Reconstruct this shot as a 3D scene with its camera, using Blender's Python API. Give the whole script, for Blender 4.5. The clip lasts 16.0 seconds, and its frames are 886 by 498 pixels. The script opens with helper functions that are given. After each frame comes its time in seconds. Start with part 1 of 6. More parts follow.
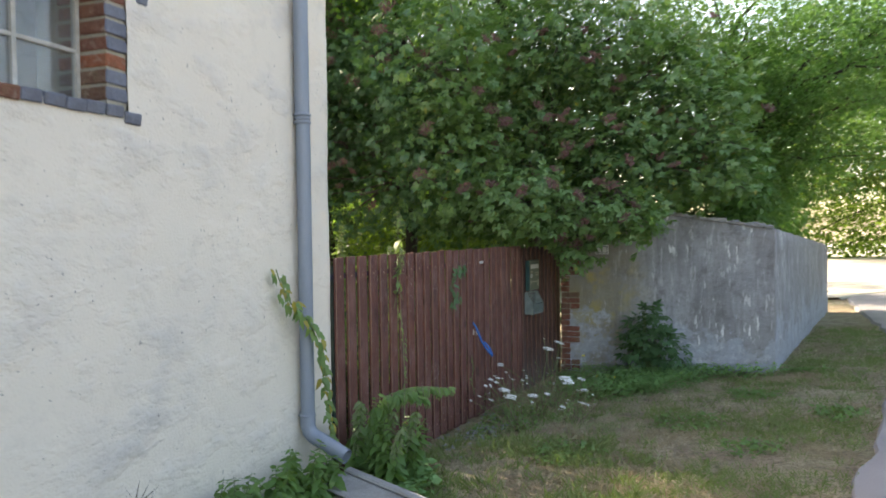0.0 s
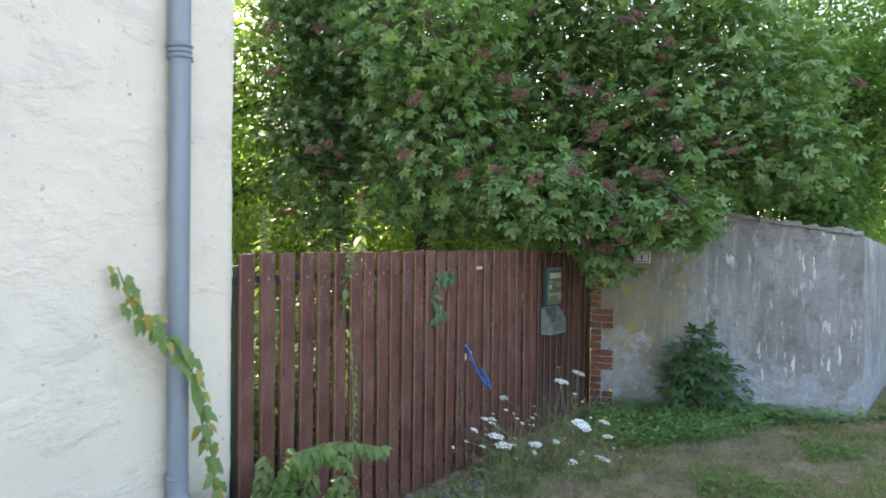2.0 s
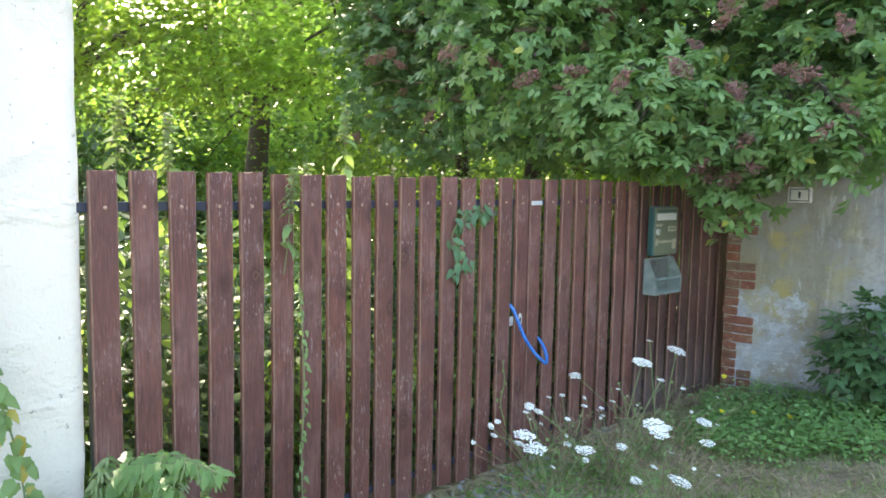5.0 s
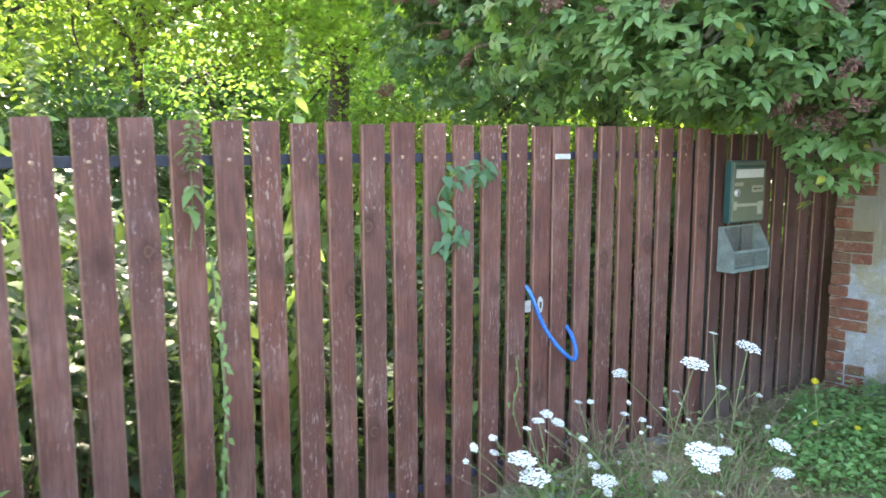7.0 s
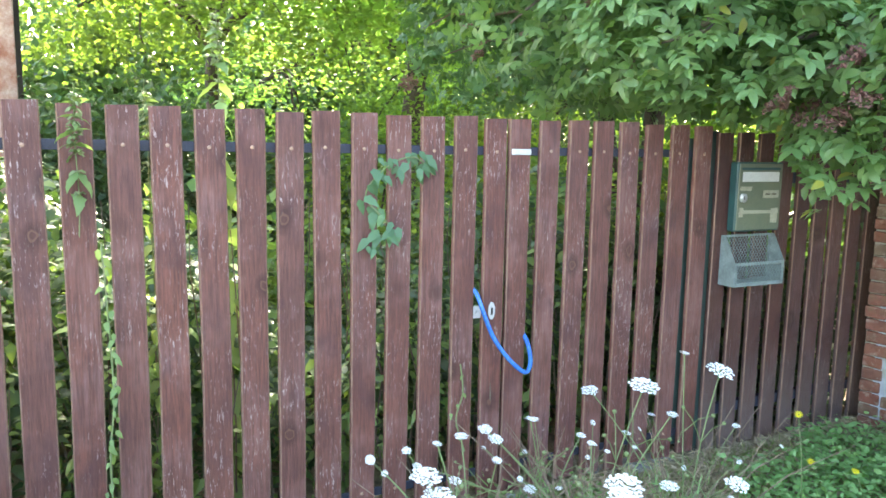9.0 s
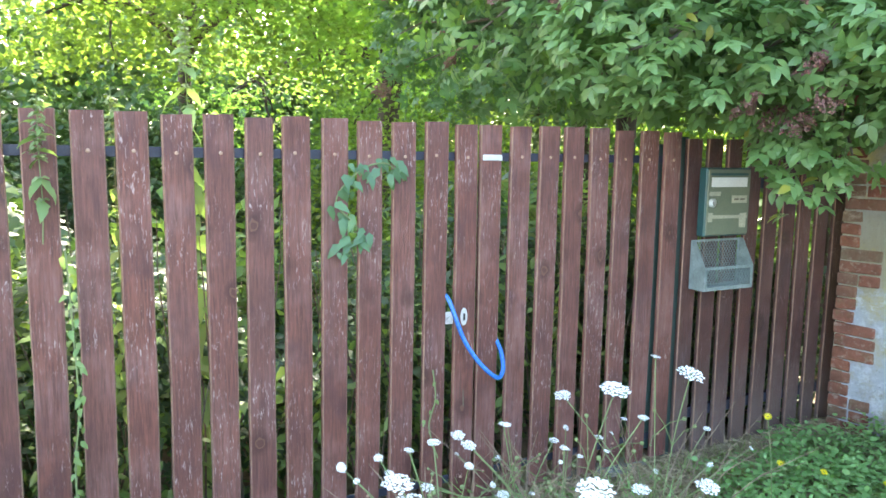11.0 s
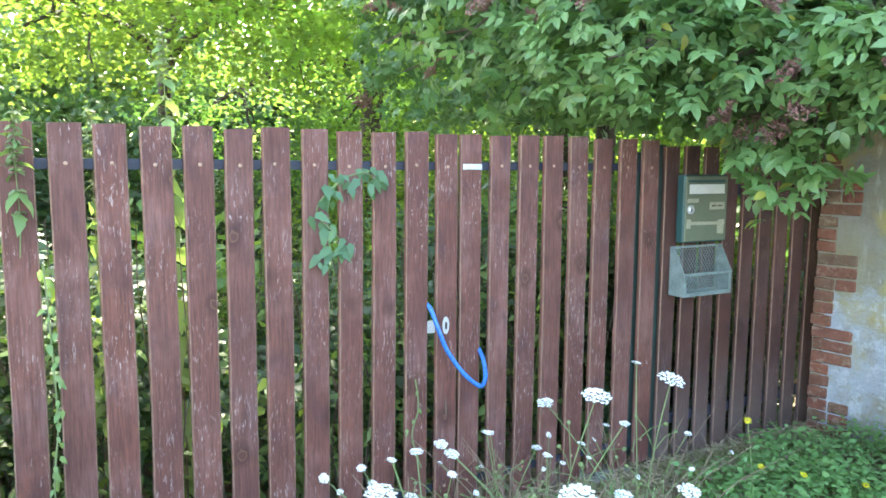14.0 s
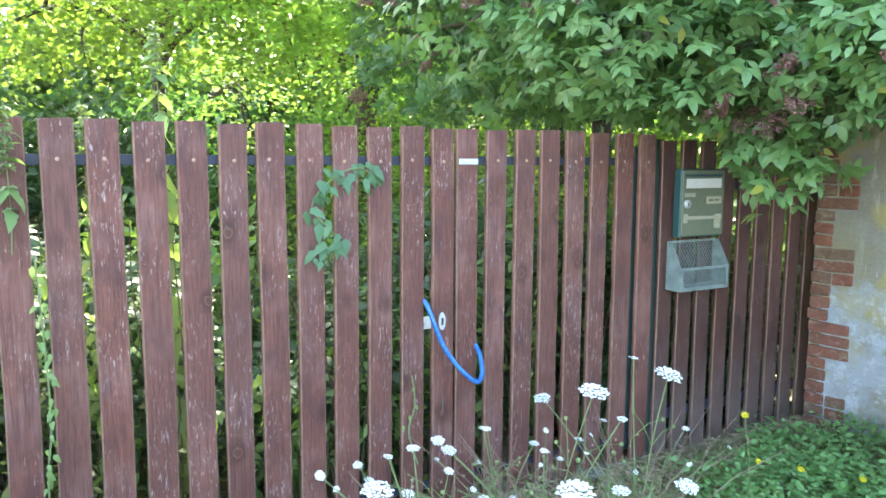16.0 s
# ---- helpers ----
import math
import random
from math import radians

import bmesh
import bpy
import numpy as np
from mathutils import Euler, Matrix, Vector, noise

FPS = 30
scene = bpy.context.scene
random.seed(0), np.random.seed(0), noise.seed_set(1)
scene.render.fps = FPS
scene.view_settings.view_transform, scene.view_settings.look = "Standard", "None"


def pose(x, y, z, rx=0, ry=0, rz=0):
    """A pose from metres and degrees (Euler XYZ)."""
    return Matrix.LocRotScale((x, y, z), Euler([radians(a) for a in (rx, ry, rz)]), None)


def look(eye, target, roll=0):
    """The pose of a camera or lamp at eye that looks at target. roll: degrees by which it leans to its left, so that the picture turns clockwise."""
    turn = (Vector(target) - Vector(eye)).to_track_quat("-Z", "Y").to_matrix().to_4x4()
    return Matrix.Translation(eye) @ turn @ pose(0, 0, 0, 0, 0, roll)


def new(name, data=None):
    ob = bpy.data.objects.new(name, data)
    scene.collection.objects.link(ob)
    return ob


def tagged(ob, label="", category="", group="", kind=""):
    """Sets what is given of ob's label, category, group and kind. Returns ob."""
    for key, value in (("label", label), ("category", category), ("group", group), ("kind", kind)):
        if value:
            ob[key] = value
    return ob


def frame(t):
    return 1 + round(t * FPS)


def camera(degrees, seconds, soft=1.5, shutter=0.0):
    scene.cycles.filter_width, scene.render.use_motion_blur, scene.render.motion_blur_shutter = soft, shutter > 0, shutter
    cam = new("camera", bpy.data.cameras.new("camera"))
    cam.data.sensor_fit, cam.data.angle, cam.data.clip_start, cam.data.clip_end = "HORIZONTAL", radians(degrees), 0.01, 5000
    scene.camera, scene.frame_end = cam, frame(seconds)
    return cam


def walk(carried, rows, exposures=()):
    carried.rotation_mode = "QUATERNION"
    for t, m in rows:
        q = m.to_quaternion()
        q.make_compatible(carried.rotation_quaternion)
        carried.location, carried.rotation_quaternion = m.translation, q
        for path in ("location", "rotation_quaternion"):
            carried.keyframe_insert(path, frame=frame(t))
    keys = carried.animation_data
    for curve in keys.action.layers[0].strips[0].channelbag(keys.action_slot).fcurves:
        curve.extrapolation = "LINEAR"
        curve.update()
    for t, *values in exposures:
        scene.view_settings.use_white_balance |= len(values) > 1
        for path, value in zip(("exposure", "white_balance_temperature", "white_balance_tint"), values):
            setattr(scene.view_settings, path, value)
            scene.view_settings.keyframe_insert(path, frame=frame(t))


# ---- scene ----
cam = camera(61.1, 16.0, 1.6, 0.5)
METRES, EYE, TILT, LEAN, TURN = 5.6, 1.81, 0.0, 0.0, 20.3
ROWS = [
    (0.0, 0.0, 0.0, 0.0, -0.02, -1.37, 0.72),
    (0.5, 0.0327, 0.0758, -0.0018, 1.85, -2.92, -0.42),
    (1.0, 0.0637, 0.1475, -0.0073, -2.08, -2.07, -0.47),
    (1.5, 0.0883, 0.2209, -0.0127, 1.25, -0.91, -0.68),
    (2.0, 0.1035, 0.2945, -0.0174, 4.5, -0.75, -0.66),
    (2.5, 0.1303, 0.3624, -0.0194, 5.15, -0.61, -0.07),
    (3.0, 0.1601, 0.4147, -0.0232, 10.46, 0.14, -0.65),
    (3.5, 0.1802, 0.4726, -0.0303, 12.16, -1.52, -0.66),
    (4.0, 0.1972, 0.5175, -0.0319, 12.83, -3.42, -0.7),
    (4.5, 0.2307, 0.5589, -0.0334, 16.27, -3.95, -0.05),
    (5.0, 0.2441, 0.5891, -0.0357, 19.29, -5.27, -1.07),
    (7.5, 0.2999, 0.8264, -0.0518, 29.3, -8.2, 0.35),
    (8.0, 0.3293, 0.8609, -0.0534, 30.26, -8.52, -0.15),
    (8.5, 0.3597, 0.8756, -0.0537, 33.45, -7.69, -0.82),
    (9.0, 0.3769, 0.8787, -0.0534, 36.63, -8.01, -1.09),
    (9.5, 0.3795, 0.8803, -0.0543, 34.92, -7.6, -1.12),
    (12.0, 0.3798, 0.8817, -0.0557, 34.71, -7.09, -0.88),
    (12.5, 0.3808, 0.8809, -0.0556, 34.12, -7.04, -0.86),
    (13.0, 0.3814, 0.8804, -0.0558, 34.08, -6.89, -0.65),
    (13.5, 0.3825, 0.8808, -0.056, 33.8, -6.74, -0.52),
    (14.0, 0.3829, 0.881, -0.0557, 33.54, -6.57, -0.49),
    (14.5, 0.3822, 0.8815, -0.056, 33.48, -6.51, -0.52),
    (15.0, 0.3814, 0.8821, -0.0563, 33.44, -6.75, -0.44),
    (15.5, 0.3806, 0.8824, -0.0562, 33.43, -6.94, -0.38),
    (16.0, 0.3809, 0.8839, -0.0559, 33.22, -6.94, -0.34),
]
# exposure of the film camera, which opens up as the bright edge leaves the picture
EXPO = [(0.0, 2.10, 8150, 14), (1.0, 2.54, 8100, 13), (1.5, 2.70, 7950, 11), (2.0, 2.62, 7900, 12), (3.5, 2.93, 7700, 10), (5.0, 3.24, 7700, 10), (9.0, 3.86, 7450, 10), (16.0, 3.92, 7050, 7)]
walk(cam, [(t, pose(0, 0, EYE, TILT, LEAN, TURN) @ pose(METRES * x, METRES * y, METRES * z, 90 + pitch, roll, yaw)) for t, x, y, z, yaw, pitch, roll in ROWS], EXPO)

# ---- world and sun ----
SUN_FROM = Vector((-0.85, 0.52, 0.0)).normalized()
SUN_EL = radians(37)
world = bpy.data.worlds.new("sky")
scene.world = world
world.use_nodes = True
wn = world.node_tree.nodes
sky = wn.new("ShaderNodeTexSky")
sky.sky_type, sky.sun_disc = "NISHITA", False
sky.sun_elevation, sky.sun_rotation = SUN_EL, math.atan2(SUN_FROM.x, SUN_FROM.y)
sky.dust_density = 2.0
wn["Background"].inputs["Strength"].default_value = 0.15
world.node_tree.links.new(sky.outputs[0], wn["Background"].inputs["Color"])
sun_data = bpy.data.lights.new("sun", "SUN")
sun_data.energy, sun_data.angle, sun_data.color = 2.9, radians(0.55), (1.0, 0.93, 0.82)
sun = new("sun", sun_data)
sun_dir = SUN_FROM * math.cos(SUN_EL) + Vector((0, 0, math.sin(SUN_EL)))
sun.matrix_world = look(sun_dir * 40, (0, 0, 0))


# ---- materials ----
def graph(name):
    m = bpy.data.materials.new(name)
    m.use_nodes = True
    nt = m.node_tree
    return m, nt, nt.nodes["Principled BSDF"], nt.nodes["Material Output"]


def node(nt, kind, **values):
    n = nt.nodes.new(kind)
    for key, value in values.items():
        n.inputs[key].default_value = value
    return n


def coords(nt, stretch=(1, 1, 1), per_object=False):
    tc = nt.nodes.new("ShaderNodeTexCoord")
    mp = nt.nodes.new("ShaderNodeMapping")
    mp.inputs["Scale"].default_value = stretch
    nt.links.new(tc.outputs["Object"], mp.inputs["Vector"])
    if per_object:
        info = nt.nodes.new("ShaderNodeObjectInfo")
        mul = nt.nodes.new("ShaderNodeMath")
        mul.operation = "MULTIPLY"
        mul.inputs[1].default_value = 37.0
        nt.links.new(info.outputs["Random"], mul.inputs[0])
        nt.links.new(mul.outputs[0], mp.inputs["Location"])
    return mp.outputs[0]


def noise_fac(nt, vec, scale, lo=0.35, hi=0.65, detail=5.0, rough=0.6):
    n = node(nt, "ShaderNodeTexNoise", Scale=scale, Detail=detail, Roughness=rough)
    nt.links.new(vec, n.inputs["Vector"])
    r = nt.nodes.new("ShaderNodeMapRange")
    r.inputs["From Min"].default_value, r.inputs["From Max"].default_value = lo, hi
    nt.links.new(n.outputs["Fac"], r.inputs["Value"])
    return r.outputs[0]


def mix(nt, fac, a, b, mode="MIX"):
    m = nt.nodes.new("ShaderNodeMix")
    m.data_type, m.blend_type = "RGBA", mode
    for socket, value in ((m.inputs[0], fac), (m.inputs[6], a), (m.inputs[7], b)):
        if isinstance(value, (int, float)):
            socket.default_value = value
        elif isinstance(value, tuple):
            socket.default_value = (*value, 1)
        else:
            nt.links.new(value, socket)
    return m.outputs[2]


def times(nt, a, b):
    m = nt.nodes.new("ShaderNodeMath")
    m.operation = "MULTIPLY"
    for socket, value in zip(m.inputs, (a, b)):
        if isinstance(value, (int, float)):
            socket.default_value = value
        else:
            nt.links.new(value, socket)
    return m.outputs[0]


def bump(nt, bsdf, height, strength, distance=0.01, before=None):
    b = node(nt, "ShaderNodeBump", Strength=strength, Distance=distance)
    nt.links.new(height, b.inputs["Height"])
    if before is not None:
        nt.links.new(before, b.inputs["Normal"])
    nt.links.new(b.outputs[0], bsdf.inputs["Normal"])
    return b.outputs[0]


def surface(name, a, b, scale, rough=0.8, grain=80.0, relief=0.3, stretch=(1, 1, 1), metal=0.0, per_object=False, speck=0.35):
    """A mottled surface: two colours at a large scale, a finer grain over them, and fine relief."""
    m, nt, bsdf, out = graph(name)
    vec = coords(nt, stretch, per_object)
    col = mix(nt, noise_fac(nt, vec, scale), a, b)
    fine = noise_fac(nt, vec, grain, 0.25, 0.75)
    dark = tuple(c * (1 - speck) for c in b)
    col = mix(nt, times(nt, fine, 0.6), col, dark)
    nt.links.new(col, bsdf.inputs["Base Color"])
    bsdf.inputs["Roughness"].default_value, bsdf.inputs["Metallic"].default_value = rough, metal
    if relief:
        bump(nt, bsdf, fine, relief, 0.004)
    return m


def leaf_surface(name, a, b, glow, share=0.4, gloss=0.45, odd=None):
    """A leaf: two tints picked leaf by leaf, a little gloss, and light that comes through it."""
    m, nt, bsdf, out = graph(name)
    geo = nt.nodes.new("ShaderNodeNewGeometry")
    col = mix(nt, geo.outputs["Random Per Island"], a, b)
    vec = coords(nt)
    col = mix(nt, times(nt, noise_fac(nt, vec, 1.3), 0.45), col, tuple(c * 0.6 for c in a))
    if odd:
        r = nt.nodes.new("ShaderNodeMapRange")
        r.inputs["From Min"].default_value, r.inputs["From Max"].default_value = 0.985, 0.99
        nt.links.new(geo.outputs["Random Per Island"], r.inputs["Value"])
        col = mix(nt, r.outputs[0], col, odd)
    nt.links.new(col, bsdf.inputs["Base Color"])
    bsdf.inputs["Roughness"].default_value = gloss
    bsdf.inputs["Specular IOR Level"].default_value = 0.55
    tr = nt.nodes.new("ShaderNodeBsdfTranslucent")
    tint = mix(nt, geo.outputs["Random Per Island"], glow, tuple(c * 0.6 for c in glow))
    nt.links.new(tint, tr.inputs["Color"])
    sh = nt.nodes.new("ShaderNodeMixShader")
    sh.inputs[0].default_value = share
    nt.links.new(bsdf.outputs[0], sh.inputs[1])
    nt.links.new(tr.outputs[0], sh.inputs[2])
    nt.links.new(sh.outputs[0], out.inputs["Surface"])
    return m


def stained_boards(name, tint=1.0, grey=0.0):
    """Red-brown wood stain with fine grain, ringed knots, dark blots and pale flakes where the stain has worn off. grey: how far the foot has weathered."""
    m, nt, bsdf, out = graph(name)
    grain = coords(nt, (9, 9, 0.55), True)
    flake_v = coords(nt, (9, 9, 1.7), True)
    plain = coords(nt, (1, 1, 1), True)
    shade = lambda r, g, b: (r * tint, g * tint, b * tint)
    col = mix(nt, noise_fac(nt, plain, 3.2, 0.36, 0.64, 4.0), shade(0.240, 0.087, 0.062), shade(0.152, 0.054, 0.042))
    info = nt.nodes.new("ShaderNodeObjectInfo")
    tone = nt.nodes.new("ShaderNodeMapRange")
    tone.inputs["To Min"].default_value, tone.inputs["To Max"].default_value = 0.0, 0.5
    nt.links.new(info.outputs["Random"], tone.inputs["Value"])
    col = mix(nt, tone.outputs[0], col, shade(0.17, 0.078, 0.066))
    fine = noise_fac(nt, grain, 15.0, 0.34, 0.66, 9.0, 0.75)
    col = mix(nt, times(nt, fine, 0.85), col, shade(0.062, 0.023, 0.020))
    # violet-brown blots of old stain
    col = mix(nt, times(nt, noise_fac(nt, coords(nt, (2.2, 1, 1), True), 4.0, 0.52, 0.68, 5.0), 0.7), col, shade(0.078, 0.032, 0.034))
    # thin pale wear in patches, then sharp flakes along the grain
    patch_f = noise_fac(nt, plain, 2.6, 0.48, 0.62, 4.0)
    col = mix(nt, times(nt, times(nt, patch_f, noise_fac(nt, grain, 7.0, 0.38, 0.62, 8.0, 0.75)), 0.42), col, shade(0.33, 0.185, 0.165))
    flakes = times(nt, noise_fac(nt, flake_v, 15.0, 0.57, 0.63, 8.0, 0.72), noise_fac(nt, plain, 2.9, 0.45, 0.60, 6.0))
    col = mix(nt, times(nt, flakes, 0.75), col, shade(0.46, 0.36, 0.335))
    # knots: a pale ring round a dark heart
    vor = node(nt, "ShaderNodeTexVoronoi", Scale=1.0)
    bent = node(nt, "ShaderNodeTexNoise", Scale=30.0, Detail=2.0)
    nt.links.new(plain, bent.inputs["Vector"])
    shift = nt.nodes.new("ShaderNodeVectorMath")
    shift.operation = "MULTIPLY_ADD"
    shift.inputs[1].default_value = (0.12, 0.0, 0.12)
    nt.links.new(bent.outputs["Color"], shift.inputs[0])
    nt.links.new(coords(nt, (5.0, 0.5, 3.6), True), shift.inputs[2])
    nt.links.new(shift.outputs[0], vor.inputs["Vector"])
    heart = nt.nodes.new("ShaderNodeMapRange")
    heart.inputs["From Min"].default_value, heart.inputs["From Max"].default_value = 0.11, 0.05
    nt.links.new(vor.outputs["Distance"], heart.inputs["Value"])
    halo = nt.nodes.new("ShaderNodeMapRange")
    halo.inputs["From Min"].default_value, halo.inputs["From Max"].default_value = 0.24, 0.12
    nt.links.new(vor.outputs["Distance"], halo.inputs["Value"])
    col = mix(nt, times(nt, halo.outputs[0], 0.75), col, shade(0.055, 0.020, 0.017))
    ring = nt.nodes.new("ShaderNodeMath")
    ring.operation = "COMPARE"
    ring.inputs[1].default_value, ring.inputs[2].default_value = 0.085, 0.014
    nt.links.new(vor.outputs["Distance"], ring.inputs[0])
    col = mix(nt, times(nt, ring.outputs[0], 0.35), col, shade(0.26, 0.13, 0.08))
    col = mix(nt, times(nt, heart.outputs[0], 0.5), col, shade(0.10, 0.04, 0.028))
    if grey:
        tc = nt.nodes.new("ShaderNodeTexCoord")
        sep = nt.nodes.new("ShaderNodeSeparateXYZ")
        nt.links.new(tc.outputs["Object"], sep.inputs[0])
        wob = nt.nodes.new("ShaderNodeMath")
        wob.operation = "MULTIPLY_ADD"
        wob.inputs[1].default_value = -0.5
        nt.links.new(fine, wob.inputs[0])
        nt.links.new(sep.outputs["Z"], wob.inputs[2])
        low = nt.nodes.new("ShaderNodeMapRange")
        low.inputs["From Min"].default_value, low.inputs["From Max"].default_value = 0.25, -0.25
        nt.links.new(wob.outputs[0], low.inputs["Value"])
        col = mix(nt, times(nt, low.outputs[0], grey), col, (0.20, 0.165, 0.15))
    nt.links.new(col, bsdf.inputs["Base Color"])
    bsdf.inputs["Roughness"].default_value = 0.55
    bsdf.inputs["Specular IOR Level"].default_value = 0.4
    bump(nt, bsdf, fine, 0.5, 0.003)
    return m


def house_plaster(name):
    """Rough trowelled plaster: cream, with slanting trowel dents, thin grey patches in the dents and small pits."""
    m, nt, bsdf, out = graph(name)
    vec = coords(nt)
    tc = nt.nodes.new("ShaderNodeTexCoord")
    slant = nt.nodes.new("ShaderNodeMapping")
    slant.inputs["Rotation"].default_value = (radians(-24), 0, 0)
    slant.inputs["Scale"].default_value = (1, 1, 1.9)
    nt.links.new(tc.outputs["Object"], slant.inputs["Vector"])
    dents = noise_fac(nt, slant.outputs[0], 2.2, 0.47, 0.70, 5.0, 0.6)
    strokes = noise_fac(nt, slant.outputs[0], 7.0, 0.45, 0.75, 5.0, 0.6)
    col = mix(nt, noise_fac(nt, vec, 0.9, 0.3, 0.7), (0.80, 0.715, 0.605), (0.73, 0.665, 0.58))
    greyed = times(nt, dents, noise_fac(nt, vec, 0.9, 0.43, 0.60, 3.0))
    col = mix(nt, times(nt, greyed, 0.6), col, (0.47, 0.45, 0.44))
    col = mix(nt, times(nt, noise_fac(nt, vec, 6.0, 0.54, 0.70, 8.0, 0.7), 0.4), col, (0.60, 0.54, 0.46))
    col = mix(nt, times(nt, noise_fac(nt, vec, 26.0, 0.69, 0.72, 3.0), 0.7), col, (0.27, 0.24, 0.21))
    nt.links.new(col, bsdf.inputs["Base Color"])
    bsdf.inputs["Roughness"].default_value = 0.92
    n1 = bump(nt, bsdf, dents, 0.40, 0.035)
    n2 = bump(nt, bsdf, strokes, 0.09, 0.02, n1)
    bump(nt, bsdf, noise_fac(nt, vec, 70.0, 0.2, 0.8, 5.0), 0.5, 0.006, n2)
    return m


def old_render(name):
    """Weathered cement render: grey with streaks down the face, ochre lichen, a pale bluish limewash low down."""
    m, nt, bsdf, out = graph(name)
    vec = coords(nt)
    down = coords(nt, (3.0, 3.0, 0.45))
    col = mix(nt, noise_fac(nt, vec, 1.6, 0.35, 0.65, 8.0), (0.268, 0.272, 0.280), (0.360, 0.364, 0.374))
    col = mix(nt, times(nt, noise_fac(nt, down, 2.6, 0.47, 0.60, 8.0), 0.45), col, (0.155, 0.15, 0.152))
    col = mix(nt, times(nt, noise_fac(nt, vec, 7.0, 0.52, 0.64, 8.0, 0.75), 0.6), col, (0.14, 0.13, 0.125))
    col = mix(nt, times(nt, noise_fac(nt, down, 4.6, 0.555, 0.63, 9.0, 0.75), 0.6), col, (0.54, 0.54, 0.55))
    drips = coords(nt, (17.0, 17.0, 3.4))
    col = mix(nt, times(nt, times(nt, noise_fac(nt, drips, 1.0, 0.62, 0.66, 3.0), noise_fac(nt, vec, 1.2, 0.42, 0.55, 3.0)), 0.9), col, (0.74, 0.74, 0.73))
    col = mix(nt, times(nt, noise_fac(nt, vec, 19.0, 0.50, 0.68, 7.0, 0.7), 0.4), col, (0.17, 0.165, 0.155))
    tc = nt.nodes.new("ShaderNodeTexCoord")
    sep = nt.nodes.new("ShaderNodeSeparateXYZ")
    nt.links.new(tc.outputs["Object"], sep.inputs[0])
    # ochre part by the brick end
    rx = nt.nodes.new("ShaderNodeMapRange")
    rx.inputs["From Min"].default_value, rx.inputs["From Max"].default_value = -0.75, -1.35
    nt.links.new(sep.outputs["X"], rx.inputs["Value"])
    ochre = times(nt, rx.outputs[0], noise_fac(nt, vec, 2.1, 0.22, 0.55))
    col = mix(nt, times(nt, ochre, 0.85), col, (0.27, 0.235, 0.15))
    col = mix(nt, times(nt, times(nt, rx.outputs[0], noise_fac(nt, vec, 3.3, 0.51, 0.63, 7.0)), 0.65), col, (0.42, 0.33, 0.09))
    # limewash: edge wanders with noise
    wob = node(nt, "ShaderNodeTexNoise", Scale=1.7, Detail=9.0, Roughness=0.68)
    nt.links.new(vec, wob.inputs["Vector"])
    add = nt.nodes.new("ShaderNodeMath")
    add.operation = "MULTIPLY_ADD"
    add.inputs[1].default_value, add.inputs[2].default_value = -2.6, 1.88
    nt.links.new(wob.outputs["Fac"], add.inputs[0])
    low = nt.nodes.new("ShaderNodeMath")
    low.operation = "SUBTRACT"
    nt.links.new(add.outputs[0], low.inputs[0])
    nt.links.new(sep.outputs["Z"], low.inputs[1])
    lw = nt.nodes.new("ShaderNodeMapRange")
    lw.inputs["From Min"].default_value, lw.inputs["From Max"].default_value = -0.03, 0.05
    nt.links.new(low.outputs[0], lw.inputs["Value"])
    col = mix(nt, times(nt, times(nt, lw.outputs[0], noise_fac(nt, vec, 4.0, 0.36, 0.56, 9.0, 0.7)), 0.85), col, (0.36, 0.385, 0.44))
    col = mix(nt, times(nt, times(nt, lw.outputs[0], noise_fac(nt, vec, 13.0, 0.52, 0.62, 7.0, 0.7)), 0.6), col, (0.52, 0.54, 0.58))
    col = mix(nt, times(nt, noise_fac(nt, vec, 60.0, 0.6, 0.72, 3.0), 0.5), col, (0.13, 0.125, 0.12))
    nt.links.new(col, bsdf.inputs["Base Color"])
    bsdf.inputs["Roughness"].default_value = 0.95
    n1 = bump(nt, bsdf, noise_fac(nt, vec, 6.0, 0.2, 0.8, 6.0), 0.5, 0.02)
    bump(nt, bsdf, noise_fac(nt, vec, 55.0, 0.2, 0.8, 6.0), 0.6, 0.008, n1)
    return m


def worn_brick(name, red, dull):
    """Old soft brick: each one between two tints, with sandy pits, lime smears and a little algae."""
    m, nt, bsdf, out = graph(name)
    vec = coords(nt, (1, 1, 1), True)
    info = nt.nodes.new("ShaderNodeObjectInfo")
    col = mix(nt, info.outputs["Random"], red, dull)
    col = mix(nt, times(nt, noise_fac(nt, vec, 14.0, 0.42, 0.62, 6.0), 0.6), col, tuple(c * 0.55 for c in red))
    col = mix(nt, times(nt, noise_fac(nt, vec, 22.0, 0.54, 0.66, 7.0, 0.7), 0.55), col, (0.46, 0.36, 0.28))
    col = mix(nt, times(nt, noise_fac(nt, vec, 9.0, 0.56, 0.70, 5.0), 0.45), col, (0.17, 0.155, 0.075))
    grit = noise_fac(nt, vec, 75.0, 0.3, 0.7)
    col = mix(nt, times(nt, grit, 0.35), col, tuple(c * 0.45 for c in dull))
    nt.links.new(col, bsdf.inputs["Base Color"])
    bsdf.inputs["Roughness"].default_value = 0.95
    n1 = bump(nt, bsdf, noise_fac(nt, vec, 18.0, 0.3, 0.7, 4.0), 0.6, 0.01)
    bump(nt, bsdf, grit, 0.7, 0.004, n1)
    return m


